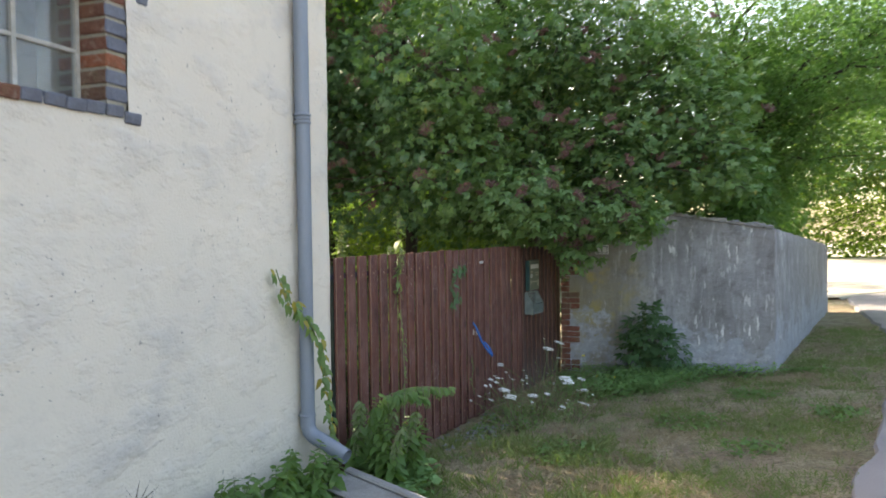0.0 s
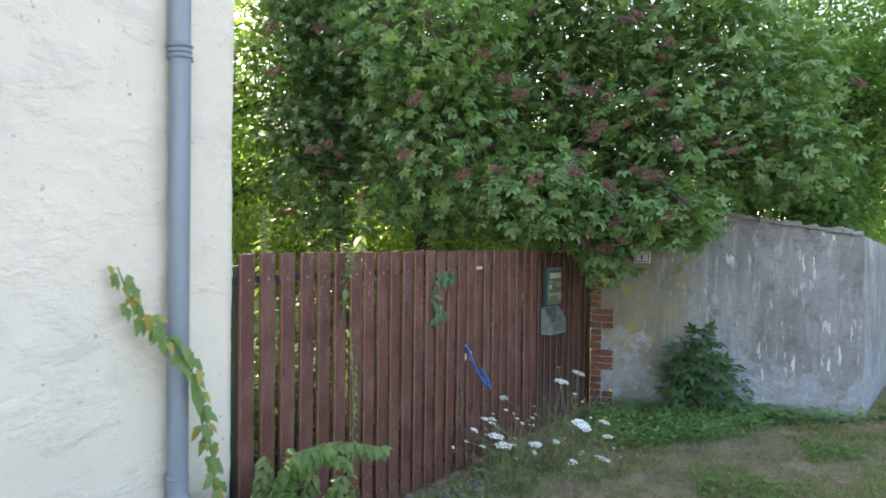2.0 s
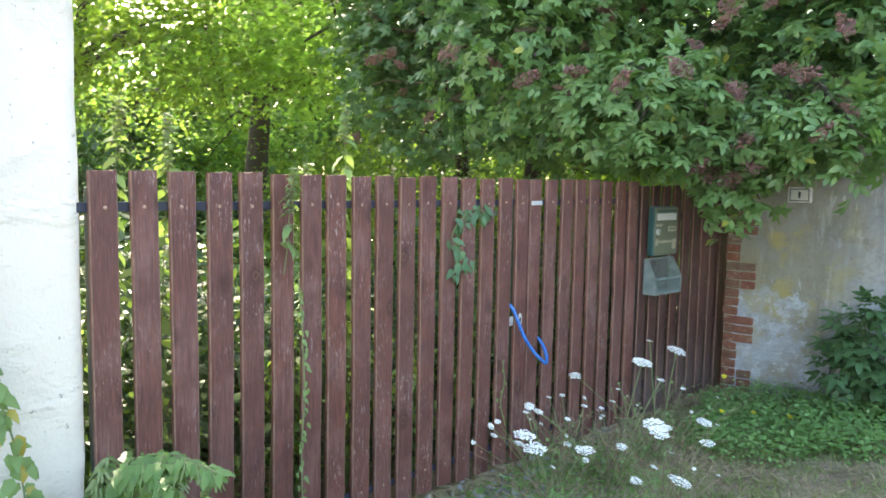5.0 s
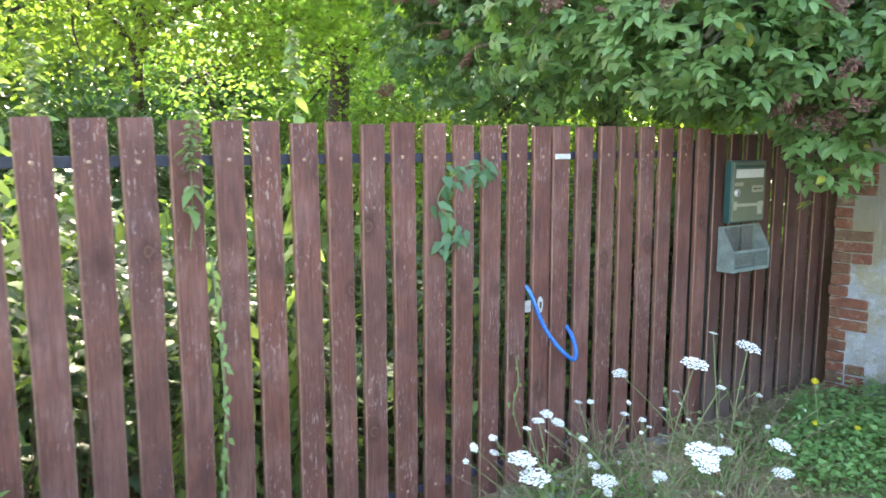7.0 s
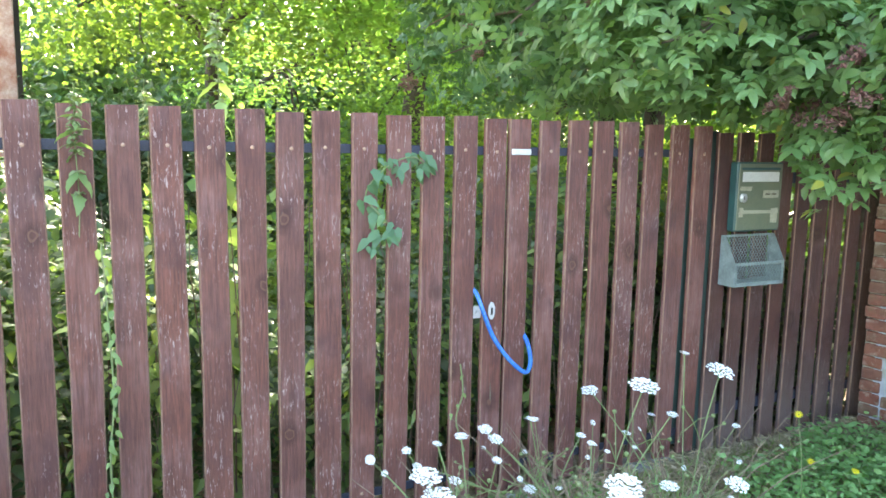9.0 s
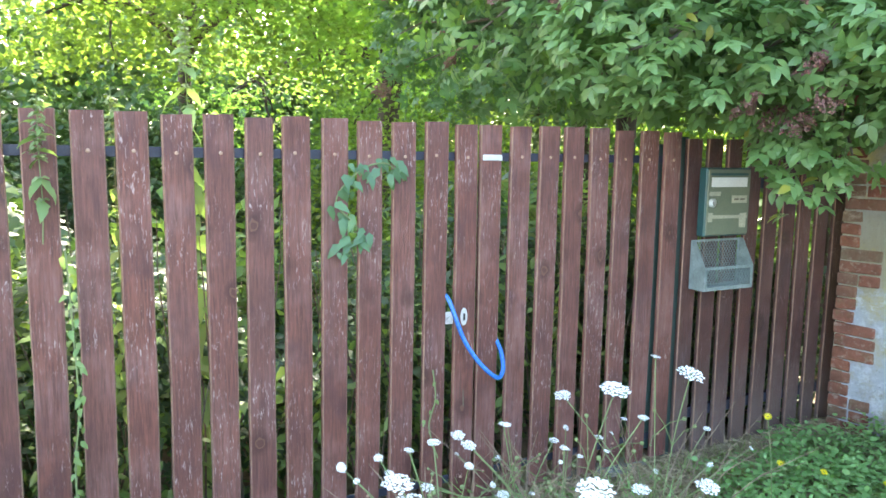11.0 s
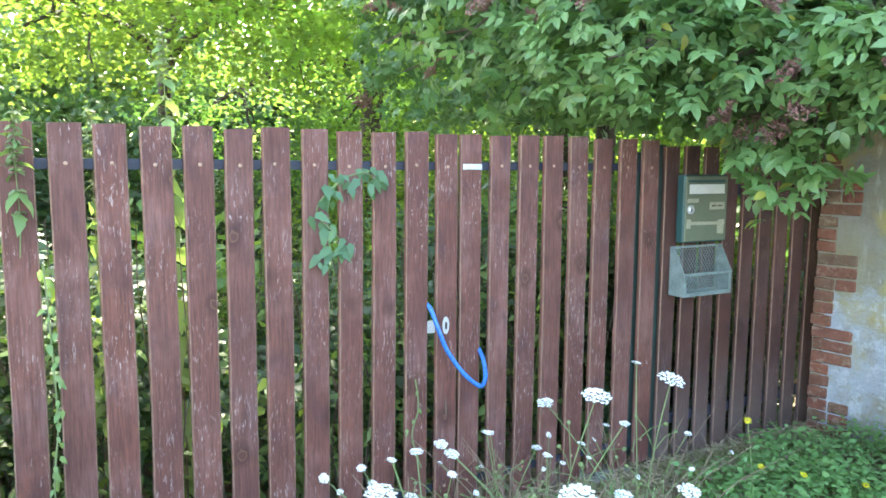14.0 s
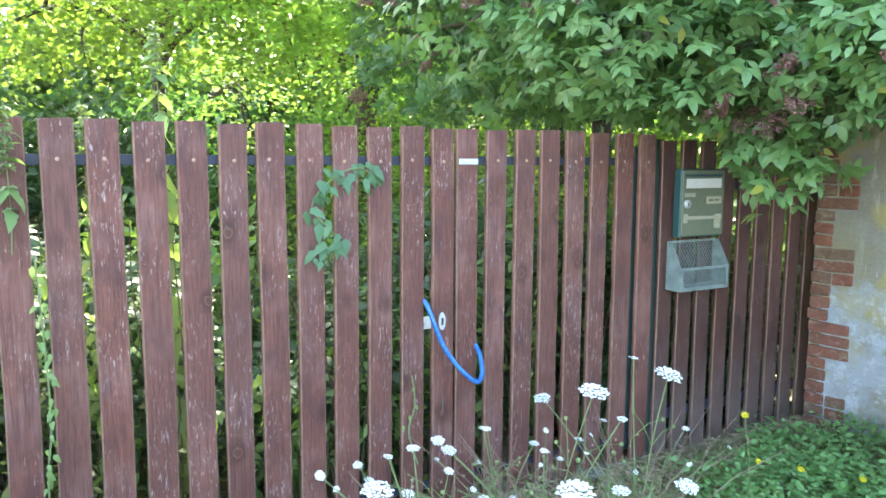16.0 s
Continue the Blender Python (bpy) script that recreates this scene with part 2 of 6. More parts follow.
def grass_ground(name):
    m, nt, bsdf, out = graph(name)
    vec = coords(nt)
    col = mix(nt, noise_fac(nt, vec, 0.9, 0.40, 0.60, 6.0), (0.60, 0.50, 0.35), (0.42, 0.36, 0.21))
    col = mix(nt, times(nt, noise_fac(nt, vec, 2.6, 0.46, 0.60, 9.0, 0.7), 0.85), col, (0.34, 0.235, 0.175))
    col = mix(nt, times(nt, noise_fac(nt, vec, 7.0, 0.52, 0.64, 8.0, 0.7), 0.7), col, (0.16, 0.135, 0.08))
    straw = noise_fac(nt, vec, 45.0, 0.42, 0.70, 8.0, 0.8)
    col = mix(nt, times(nt, straw, 0.7), col, (0.50, 0.42, 0.27))
    col = mix(nt, times(nt, noise_fac(nt, vec, 22.0, 0.48, 0.70, 6.0, 0.7), 0.75), col, (0.06, 0.055, 0.03))
    nt.links.new(col, bsdf.inputs["Base Color"])
    bsdf.inputs["Roughness"].default_value = 1.0
    bump(nt, bsdf, straw, 0.9, 0.03)
    return m


M_BOARD = stained_boards("stained_wood")
# older, greyer boards; the tint also puts the elder's shade into the colour
M_BOARD_OLD_SHADED = stained_boards("old_shaded_wood", 0.55, 0.4)
M_BOARD_EDGE = surface("bare_board_edge", (0.30, 0.19, 0.13), (0.20, 0.10, 0.075), 14.0, 0.8, 60.0, 0.3, per_object=True)
M_PLASTER = house_plaster("cream_plaster")
M_RENDER = old_render("old_render")
M_GROUND = grass_ground("dry_grass_ground")
M_SAND = surface("pale_sandy_track", (0.46, 0.42, 0.34), (0.60, 0.55, 0.46), 0.7, 0.95, 60.0, 0.5)
M_ROAD = surface("worn_tarmac", (0.225, 0.21, 0.22), (0.31, 0.295, 0.30), 0.8, 0.95, 130.0, 0.7)
M_BRICK = worn_brick("red_brick", (0.27, 0.088, 0.058), (0.20, 0.13, 0.085))
M_BRICK_ORANGE = worn_brick("orange_brick", (0.34, 0.115, 0.058), (0.26, 0.105, 0.07))
M_BRICK_BLUE = surface("blue_grey_brick", (0.20, 0.215, 0.26), (0.13, 0.135, 0.17), 14.0, 0.7, 90.0, 0.5, per_object=True)
M_MORTAR = surface("lime_mortar", (0.44, 0.40, 0.31), (0.34, 0.31, 0.24), 7.0, 0.95, 70.0, 0.6)
M_ZINC = surface("zinc_sheet", (0.27, 0.31, 0.365), (0.22, 0.255, 0.31), 3.0, 0.45, 60.0, 0.08, (4, 4, 0.6), 0.1, speck=0.15)
M_RAIL = surface("blue_black_steel", (0.035, 0.042, 0.065), (0.025, 0.03, 0.05), 12.0, 0.5, 120.0, 0.15, metal=0.2)
M_FRAME = surface("dark_green_steel", (0.025, 0.06, 0.05), (0.018, 0.04, 0.035), 12.0, 0.5, 120.0, 0.15)
M_SCREW = surface("dull_brass", (0.50, 0.33, 0.24), (0.40, 0.25, 0.17), 200.0, 0.4, 400.0, 0.1, metal=0.6)
M_ALU = surface("bare_aluminium", (0.68, 0.68, 0.67), (0.56, 0.56, 0.55), 60.0, 0.4, 200.0, 0.1, metal=0.2)
M_BOX = surface("grey_green_enamel", (0.165, 0.18, 0.115), (0.13, 0.15, 0.10), 9.0, 0.42, 90.0, 0.06, speck=0.2)
M_BOX_SIDE = surface("teal_enamel", (0.03, 0.095, 0.09), (0.024, 0.075, 0.072), 9.0, 0.4, 90.0, 0.06, speck=0.2)
M_TRAY = surface("pale_grey_green_enamel", (0.27, 0.325, 0.305), (0.17, 0.205, 0.195), 14.0, 0.45, 90.0, 0.12, speck=0.45)
M_PAPER = surface("white_label", (0.78, 0.77, 0.74), (0.7, 0.69, 0.66), 20.0, 0.7, 100.0, 0.0)
M_TAPE = surface("yellowed_tape", (0.47, 0.44, 0.33), (0.38, 0.36, 0.27), 25.0, 0.6, 100.0, 0.05)
M_INK = surface("dark_ink", (0.04, 0.04, 0.045), (0.03, 0.03, 0.03), 30.0, 0.6, 100.0, 0.0)
M_HOSE = surface("blue_cable_plastic", (0.03, 0.19, 0.55), (0.02, 0.13, 0.44), 30.0, 0.14, 300.0, 0.05, speck=0.3)
# pale blue of the cable's highlights, laid on as a thin helix
M_HOSE_GLINT = surface("pale_blue_glint", (0.14, 0.36, 0.70), (0.08, 0.28, 0.62), 60.0, 0.35, 300.0, 0.1)
M_CONCRETE = surface("rough_concrete", (0.40, 0.395, 0.385), (0.28, 0.275, 0.265), 6.0, 0.95, 60.0, 0.8)
M_BARK = surface("bark", (0.075, 0.058, 0.042), (0.04, 0.032, 0.025), 5.0, 0.95, 28.0, 1.0, (2, 2, 0.5))
M_STEM = surface("green_stem", (0.15, 0.23, 0.07), (0.19, 0.23, 0.10), 6.0, 0.6, 60.0, 0.1)
M_TWIG = surface("grey_twig", (0.17, 0.14, 0.10), (0.10, 0.085, 0.06), 6.0, 0.8, 60.0, 0.3)
M_DRYSTALK = surface("dry_brown_stalk", (0.30, 0.22, 0.15), (0.20, 0.14, 0.095), 9.0, 0.9, 60.0, 0.2)
M_FRAMEWHITE = surface("flaking_white_paint", (0.62, 0.60, 0.55), (0.45, 0.43, 0.38), 9.0, 0.6, 70.0, 0.3)
M_FOAM = surface("yellowed_filler", (0.55, 0.43, 0.20), (0.42, 0.32, 0.15), 12.0, 0.9, 60.0, 0.9)
M_TEAL = surface("faded_teal_paint", (0.34, 0.50, 0.47), (0.42, 0.50, 0.44), 3.0, 0.7, 40.0, 0.2, (5, 5, 0.5))
M_DARK = surface("dark_room", (0.10, 0.095, 0.085), (0.06, 0.058, 0.05), 2.0, 0.9, 30.0, 0.2)
M_ELDER = leaf_surface("elder_leaf", (0.092, 0.190, 0.066), (0.195, 0.325, 0.116), (0.24, 0.46, 0.07), 0.32, 0.42, (0.30, 0.30, 0.05))
# darker elder leaf; inside the crown its colour carries the shade
M_ELDER_DEEP = leaf_surface("dark_elder_leaf", (0.060, 0.145, 0.066), (0.110, 0.220, 0.095), (0.17, 0.36, 0.06), 0.28)
M_BERRY = surface("unripe_elder_berry", (0.215, 0.075, 0.080), (0.18, 0.11, 0.085), 60.0, 0.4, 200.0, 0.0)
M_LIME = leaf_surface("yellow_green_leaf", (0.065, 0.14, 0.032), (0.12, 0.215, 0.05), (0.27, 0.43, 0.055), 0.58, 0.68)
M_FAR = leaf_surface("far_foliage", (0.075, 0.165, 0.055), (0.13, 0.23, 0.075), (0.17, 0.31, 0.08), 0.44)
M_MID = leaf_surface("mid_green_leaf", (0.075, 0.18, 0.052), (0.14, 0.265, 0.08), (0.22, 0.46, 0.09), 0.48)
# mid-green leaf with a stronger glow, which puts the garden's sunlight into its colour
M_GARDEN = leaf_surface("sunlit_green_leaf", (0.075, 0.18, 0.05), (0.14, 0.28, 0.08), (0.38, 0.66, 0.10), 0.60, 0.60)
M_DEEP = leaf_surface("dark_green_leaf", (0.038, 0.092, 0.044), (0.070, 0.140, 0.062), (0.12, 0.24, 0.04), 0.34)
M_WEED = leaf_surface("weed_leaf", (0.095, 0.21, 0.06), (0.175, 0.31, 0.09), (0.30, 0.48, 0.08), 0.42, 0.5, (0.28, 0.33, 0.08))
M_NETTLE = leaf_surface("nettle_leaf", (0.16, 0.28, 0.09), (0.26, 0.38, 0.14), (0.30, 0.46, 0.10), 0.40, 0.55, (0.50, 0.42, 0.10))
M_HERB = leaf_surface("low_herb_leaf", (0.13, 0.29, 0.095), (0.26, 0.46, 0.17), (0.32, 0.55, 0.09), 0.32, 0.5)
M_STRAW = leaf_surface("dry_grass_blade", (0.48, 0.40, 0.25), (0.34, 0.27, 0.16), (0.3, 0.25, 0.12), 0.25, 0.8)
M_BLADE = leaf_surface("green_grass_blade", (0.17, 0.235, 0.075), (0.31, 0.32, 0.14), (0.25, 0.4, 0.06), 0.3, 0.7)
M_YELLOWLEAF = leaf_surface("yellowed_leaf", (0.52, 0.42, 0.08), (0.40, 0.36, 0.09), (0.5, 0.4, 0.05), 0.4)
M_PETAL = surface("white_floret", (0.84, 0.85, 0.83), (0.78, 0.80, 0.76), 40.0, 0.7, 200.0, 0.0, speck=0.1)
M_YELLOW = leaf_surface("yellow_petal", (0.88, 0.74, 0.03), (0.80, 0.64, 0.02), (0.8, 0.65, 0.03), 0.3)


def glass_material():
    m, nt, bsdf, out = graph("dusty_window_glass")
    bsdf.inputs["Base Color"].default_value = (0.85, 0.88, 0.88, 1)
    bsdf.inputs["Transmission Weight"].default_value = 0.92
    bsdf.inputs["Roughness"].default_value = 0.03
    bsdf.inputs["IOR"].default_value = 1.5
    bsdf.inputs["Specular IOR Level"].default_value = 0.5
    vec = coords(nt)
    bump(nt, bsdf, noise_fac(nt, vec, 4.0, 0.2, 0.8, 2.0), 0.08, 0.01)
    return m


M_GLASS = glass_material()


# ---- building helpers ----
def mesh_of(name, verts, faces, material):
    """A mesh from arrays: verts (n, 3), faces a list or array of triangles and quads of one size."""
    me = bpy.data.meshes.new(name)
    me.from_pydata([tuple(v) for v in verts], [], [tuple(int(i) for i in f) for f in faces])
    me.materials.append(material)
    return me


def put(name, me, parent=None, m=None, label=""):
    ob = new(name, me)
    ob.parent = parent
    if m is not None:
        ob.matrix_basis = m
    return tagged(ob, label)


def part(name, bm, material, parent=None, label="", smooth=False):
    me = bpy.data.meshes.new(name)
    if smooth:
        for f in bm.faces:
            f.smooth = True
    bm.to_mesh(me)
    bm.free()
    me.materials.append(material)
    return put(name, me, parent, None, label)


def thing(name, label, category, m=None, group="", kind=""):
    ob = new(name)
    ob.empty_display_size = 0.1
    if m is not None:
        ob.matrix_basis = m
    return tagged(ob, label, category, group, kind)


def box(bm, lo, hi, bevel=0.0, jitter=0.0, rng=None):
    lo, hi = Vector(lo), Vector(hi)
    made = bmesh.ops.create_cube(bm, size=1.0)["verts"]
    for v in made:
        v.co = Vector([lo[i] + (hi[i] - lo[i]) * (v.co[i] + 0.5) for i in range(3)])
        if jitter:
            v.co += Vector([rng.uniform(-jitter, jitter) for _ in range(3)])
    if bevel:
        edges = list({e for v in made for e in v.link_edges})
        bmesh.ops.bevel(bm, geom=edges, offset=bevel, segments=1, affect="EDGES")
    return bm


def tube(bm, pts, radii, seg=8, caps=True):
    """A tube along pts, with a radius for each."""
    pts = [Vector(p) for p in pts]
    if isinstance(radii, (int, float)):
        radii = [radii] * len(pts)
    rings, side = [], None
    for i, p in enumerate(pts):
        d = (pts[min(i + 1, len(pts) - 1)] - pts[max(i - 1, 0)]).normalized()
        if side is None:
            side = d.orthogonal().normalized()
        side = (side - d * side.dot(d)).normalized()
        other = d.cross(side)
        rings.append([bm.verts.new(p + radii[i] * (math.cos(a) * side + math.sin(a) * other)) for a in [2 * math.pi * k / seg for k in range(seg)]])
    for a, b in zip(rings, rings[1:]):
        for k in range(seg):
            bm.faces.new((a[k], a[(k + 1) % seg], b[(k + 1) % seg], b[k]))
    if caps:
        bm.faces.new(rings[0][::-1])
        bm.faces.new(rings[-1])
    return bm


def curve_pts(a, b, sag, n=8, rng=None, wob=0.0):
    a, b, sag = Vector(a), Vector(b), Vector(sag)
    out = []
    for i in range(n + 1):
        u = i / n
        p = a.lerp(b, u) + sag * (4 * u * (1 - u))
        if rng and 0 < i < n:
            p += Vector([rng.uniform(-wob, wob) for _ in range(3)])
        out.append(p)
    return out


def cloud(name, verts, faces, places, turns, sizes, material):
    """One mesh of many copies of a small leaf: verts (v, 3), faces (f, k), places (n, 3), turns (n, 3, 3), sizes (n,)."""
    verts, faces = np.asarray(verts, float), np.asarray(faces, int)
    n, v = len(places), len(verts)
    co = np.einsum("nij,vj->nvi", turns, verts) * np.asarray(sizes)[:, None, None] + np.asarray(places)[:, None, :]
    idx = (faces[None] + (np.arange(n) * v)[:, None, None]).reshape(-1, faces.shape[1])
    me = bpy.data.meshes.new(name)
    me.vertices.add(n * v)
    me.vertices.foreach_set("co", co.astype(np.float32).ravel())
    me.loops.add(idx.size)
    me.loops.foreach_set("vertex_index", idx.astype(np.int32).ravel())
    me.polygons.add(len(idx))
    me.polygons.foreach_set("loop_start", np.arange(0, idx.size, faces.shape[1], dtype=np.int32))
    me.update(calc_edges=True)
    me.validate()
    me.materials.append(material)
    return me


def turns_of(along, up):
    """Rotations whose y runs along 'along' and whose z is near 'up' (arrays n x 3)."""
    y = along / (np.linalg.norm(along, axis=1, keepdims=True) + 1e-9)
    x = np.cross(y, up)
    x /= np.linalg.norm(x, axis=1, keepdims=True) + 1e-9
    z = np.cross(x, y)
    return np.stack([x, y, z], axis=2)


# leaves lie along +y from the origin, one unit long, and face +z
LEAF4_V = [(0, 0, 0), (0.34, 0.45, 0.08), (0, 1, -0.08), (-0.34, 0.45, 0.08)]
LEAF4_F = [(0, 1, 2), (0, 2, 3)]
LEAF_V = [(0, 0, 0), (0, 0.35, 0.02), (0, 0.70, 0.0), (0, 1.0, -0.12), (0.24, 0.32, 0.07), (0.19, 0.66, 0.03), (-0.24, 0.32, 0.07), (-0.19, 0.66, 0.03)]
LEAF_F = [(0, 4, 1), (1, 4, 5), (1, 5, 2), (2, 5, 3), (0, 1, 6), (1, 7, 6), (1, 2, 7), (2, 3, 7)]


# a lobed leaf, like a maple's
LOBED_V = [(0, 0, 0), (0.20, 0.12, 0.03), (0.50, 0.22, -0.05), (0.30, 0.42, 0.04), (0.44, 0.74, -0.06), (0.16, 0.66, 0.03), (0, 1.0, -0.10), (-0.16, 0.66, 0.03), (-0.44, 0.74, -0.06), (-0.30, 0.42, 0.04), (-0.50, 0.22, -0.05), (-0.20, 0.12, 0.03)]
LOBED_F = [(0, 1, 3), (1, 2, 3), (0, 3, 5), (3, 4, 5), (0, 5, 7), (5, 6, 7), (0, 7, 9), (7, 8, 9), (0, 9, 11), (9, 10, 11)]


def compound(pairs=2, spread=0.55, size=0.55):
    """A pinnate leaf, one unit long: a leaflet at the tip and pairs down the stalk."""
    vs, fs = [], []

    def add(p, d, k):
        base = len(vs)
        t = turns_of(np.array([d]), np.array([[0.0, 0.0, 1.0]]))[0]
        vs.extend((t @ (np.array(v) * k) + p).tolist() for v in LEAF_V)
        fs.extend(tuple(i + base for i in f) for f in LEAF_F)

    add(np.array((0, 0.52, 0.0)), np.array((0, 1, -0.15)), size)
    for i in range(pairs):
        y = 0.48 - 0.26 * i
        for s in (-1, 1):
            add(np.array((0, y, 0.0)), np.array((s, spread, -0.22)), size * (0.92 - 0.08 * i))
    b = len(vs)
    vs.extend([(-0.008, 0, 0), (0.008, 0, 0), (0.008, 0.52, 0), (-0.008, 0.52, 0)])
    fs.extend([(b, b + 1, b + 2), (b, b + 2, b + 3)])
    return vs, fs


def in_lobes(rng, lobes, n, lo=0.7, hi=1.05):
    """Random places in the outer part of some ellipsoids (centre, radii), shared out by their surface, and the way out."""
    area = np.array([(r[0] * r[1] + r[1] * r[2] + r[0] * r[2]) for c, r in lobes])
    pick = rng.choice(len(lobes), n, p=area / area.sum())
    d = rng.normal(size=(n, 3))
    d /= np.linalg.norm(d, axis=1, keepdims=True)
    c, r = np.array([l[0] for l in lobes])[pick], np.array([l[1] for l in lobes])[pick]
    return c + d * r * rng.uniform(lo, hi, (n, 1)), d


def sprays(rng, lobes, clumps, per, spread):
    """Leaves in flat sprays that point outwards and sag a little, with gaps between the layers."""
    c, d = in_lobes(rng, lobes, clumps, 0.5, 1.05)
    way = d * np.array([1, 1, 0.3]) + rng.normal(size=d.shape) * 0.5
    way[:, 2] = way[:, 2] * 0.4 - 0.22
    way /= np.linalg.norm(way, axis=1, keepdims=True)
    side = np.cross(way, np.array([0, 0, 1.0]))
    side /= np.linalg.norm(side, axis=1, keepdims=True)
    way, side = np.repeat(way, per, 0), np.repeat(side, per, 0)
    n = clumps * per
    u = rng.uniform(-1.6, 1.6, (n, 1))
    v = rng.normal(size=(n, 1)) * (0.75 - 0.3 * u / 1.6)
    p = np.repeat(c, per, 0) + (way * u + side * v) * spread + rng.normal(size=(n, 3)) * spread * 0.16
    p[:, 2] -= 0.12 * spread * (v[:, 0] ** 2)
    return p, np.repeat(d, per, 0)


def ground_z(x, y):
    x, y = np.asarray(x, float), np.asarray(y, float)
    z = -0.12 + 0.065 * np.clip(x + 2.2, -1.5, 5.5)
    return z + 0.03 * np.clip(7 - y, -0, 12) - 0.03 * np.clip(y - 10, 0, 10)


def gz(x, y):
    return float(ground_z(x, y))


# ---- ground and road ----
def ground_sheet():
    xs = np.concatenate([[-400, -150, -60, -30, -18], np.arange(-12, 6.01, 0.2), [9, 14, 22, 40, 90, 200, 400]])
    ys = np.concatenate([[-400, -150, -60, -25, -10], np.arange(-4, 22.01, 0.2), [25, 30, 38, 50, 80, 150, 400]])
    X, Y = np.meshgrid(xs, ys)
    Z = ground_z(X, Y)
    for i in range(Z.shape[0]):
        for j in range(Z.shape[1]):
            if -12 <= X[i, j] <= 6 and -4 <= Y[i, j] <= 22:
                Z[i, j] += 0.03 * noise.noise((X[i, j] * 0.9, Y[i, j] * 0.9, 0)) + 0.012 * noise.noise((X[i, j] * 3, Y[i, j] * 3, 5))
    w, h = len(xs), len(ys)
    faces = [(i * w + j, i * w + j + 1, (i + 1) * w + j + 1, (i + 1) * w + j) for i in range(h - 1) for j in range(w - 1)]
    me = mesh_of("ground", np.stack([X.ravel(), Y.ravel(), Z.ravel()], 1), faces, M_GROUND)
    for p in me.polygons:
        p.use_smooth = True
    return tagged(new("ground", me), "dry summer grass verge with bare earth patches", "ground", kind="structure")


ground = ground_sheet()
ROAD_EDGE = [(-40, -4.0), (-8, -0.9), (0, -0.05), (3, 0.38), (5.3, 0.74), (6.7, 1.12), (8.9, 1.62), (10, 1.86), (13.5, 2.45), (18, 2.75), (22, 3.05), (28, 3.5), (45, 5.5)]


def road_strip():
    ys = np.concatenate([np.arange(-40, 0, 2), np.arange(0, 20, 0.25), np.arange(20, 46, 1.5)])
    edge = np.interp(ys, [e[0] for e in ROAD_EDGE], [e[1] for e in ROAD_EDGE])
    verts, faces, cols = [], [], 9
    for i, (y, x0) in enumerate(zip(ys, edge)):
        x0 += 0.07 * noise.noise((0, y * 1.7, 3)) + 0.03 * noise.noise((0, y * 6, 3))
        for j in range(cols):
            x = x0 + (0, 0.05, 0.25, 1.0, 1.7, 2.4, 3.1, 3.34, 3.4)[j]
            z = gz(x, y) + 0.035 + 0.02 * min(1, j / 3) + 0.01 * noise.noise((x, y, 9))
            verts.append((x, y, z - (0.07 if j in (0, cols - 1) else 0)))
    for i in range(len(ys) - 1):
        for j in range(cols - 1):
            a = i * cols + j
            faces.append((a, a + 1, a + cols + 1, a + cols))
    me = mesh_of("road", verts, faces, M_ROAD)
    return tagged(new("road", me), "narrow worn grey tarmac lane without kerbs", "road", kind="structure")


road = road_strip()


def sandy_end():
    """Pale, trodden sand where the lane comes out into the sun."""
    ys = np.concatenate([np.arange(21.5, 40, 1.0), np.arange(40, 92, 4.0)])
    verts, faces, cols = [], [], 8
    for y in ys:
        a = 2.55 + (y - 21.5) * 0.04 + 0.25 * noise.noise((0, y * 0.7, 6))
        b = 2.9 + 3.6 * min(1.0, (y - 21.5) / 6) + (y - 21.5) * 0.24
        for j in range(cols):
            x = a + (b - a) * j / (cols - 1)
            verts.append((x, y, gz(x, y) + (0.085 if 0 < j < cols - 1 else -0.02)))
    for i in range(len(ys) - 1):
        for j in range(cols - 1):
            k = i * cols + j
            faces.append((k, k + 1, k + cols + 1, k + cols))
    me = mesh_of("sand_track", verts, faces, M_SAND)
    return tagged(new("sand_track", me), "pale sandy track in the sun", "track", kind="structure")


sandy_end()

# ---- house ----
FACE_X, CORNER_Y, EAVES = -2.68, 4.86, 4.7
WIN = (1.80, 2.885, 2.40, 2.99)      # opening in the plaster: y from, y to, z from, z to
house = thing("house", "old farm building with rough cream plaster walls", "house")


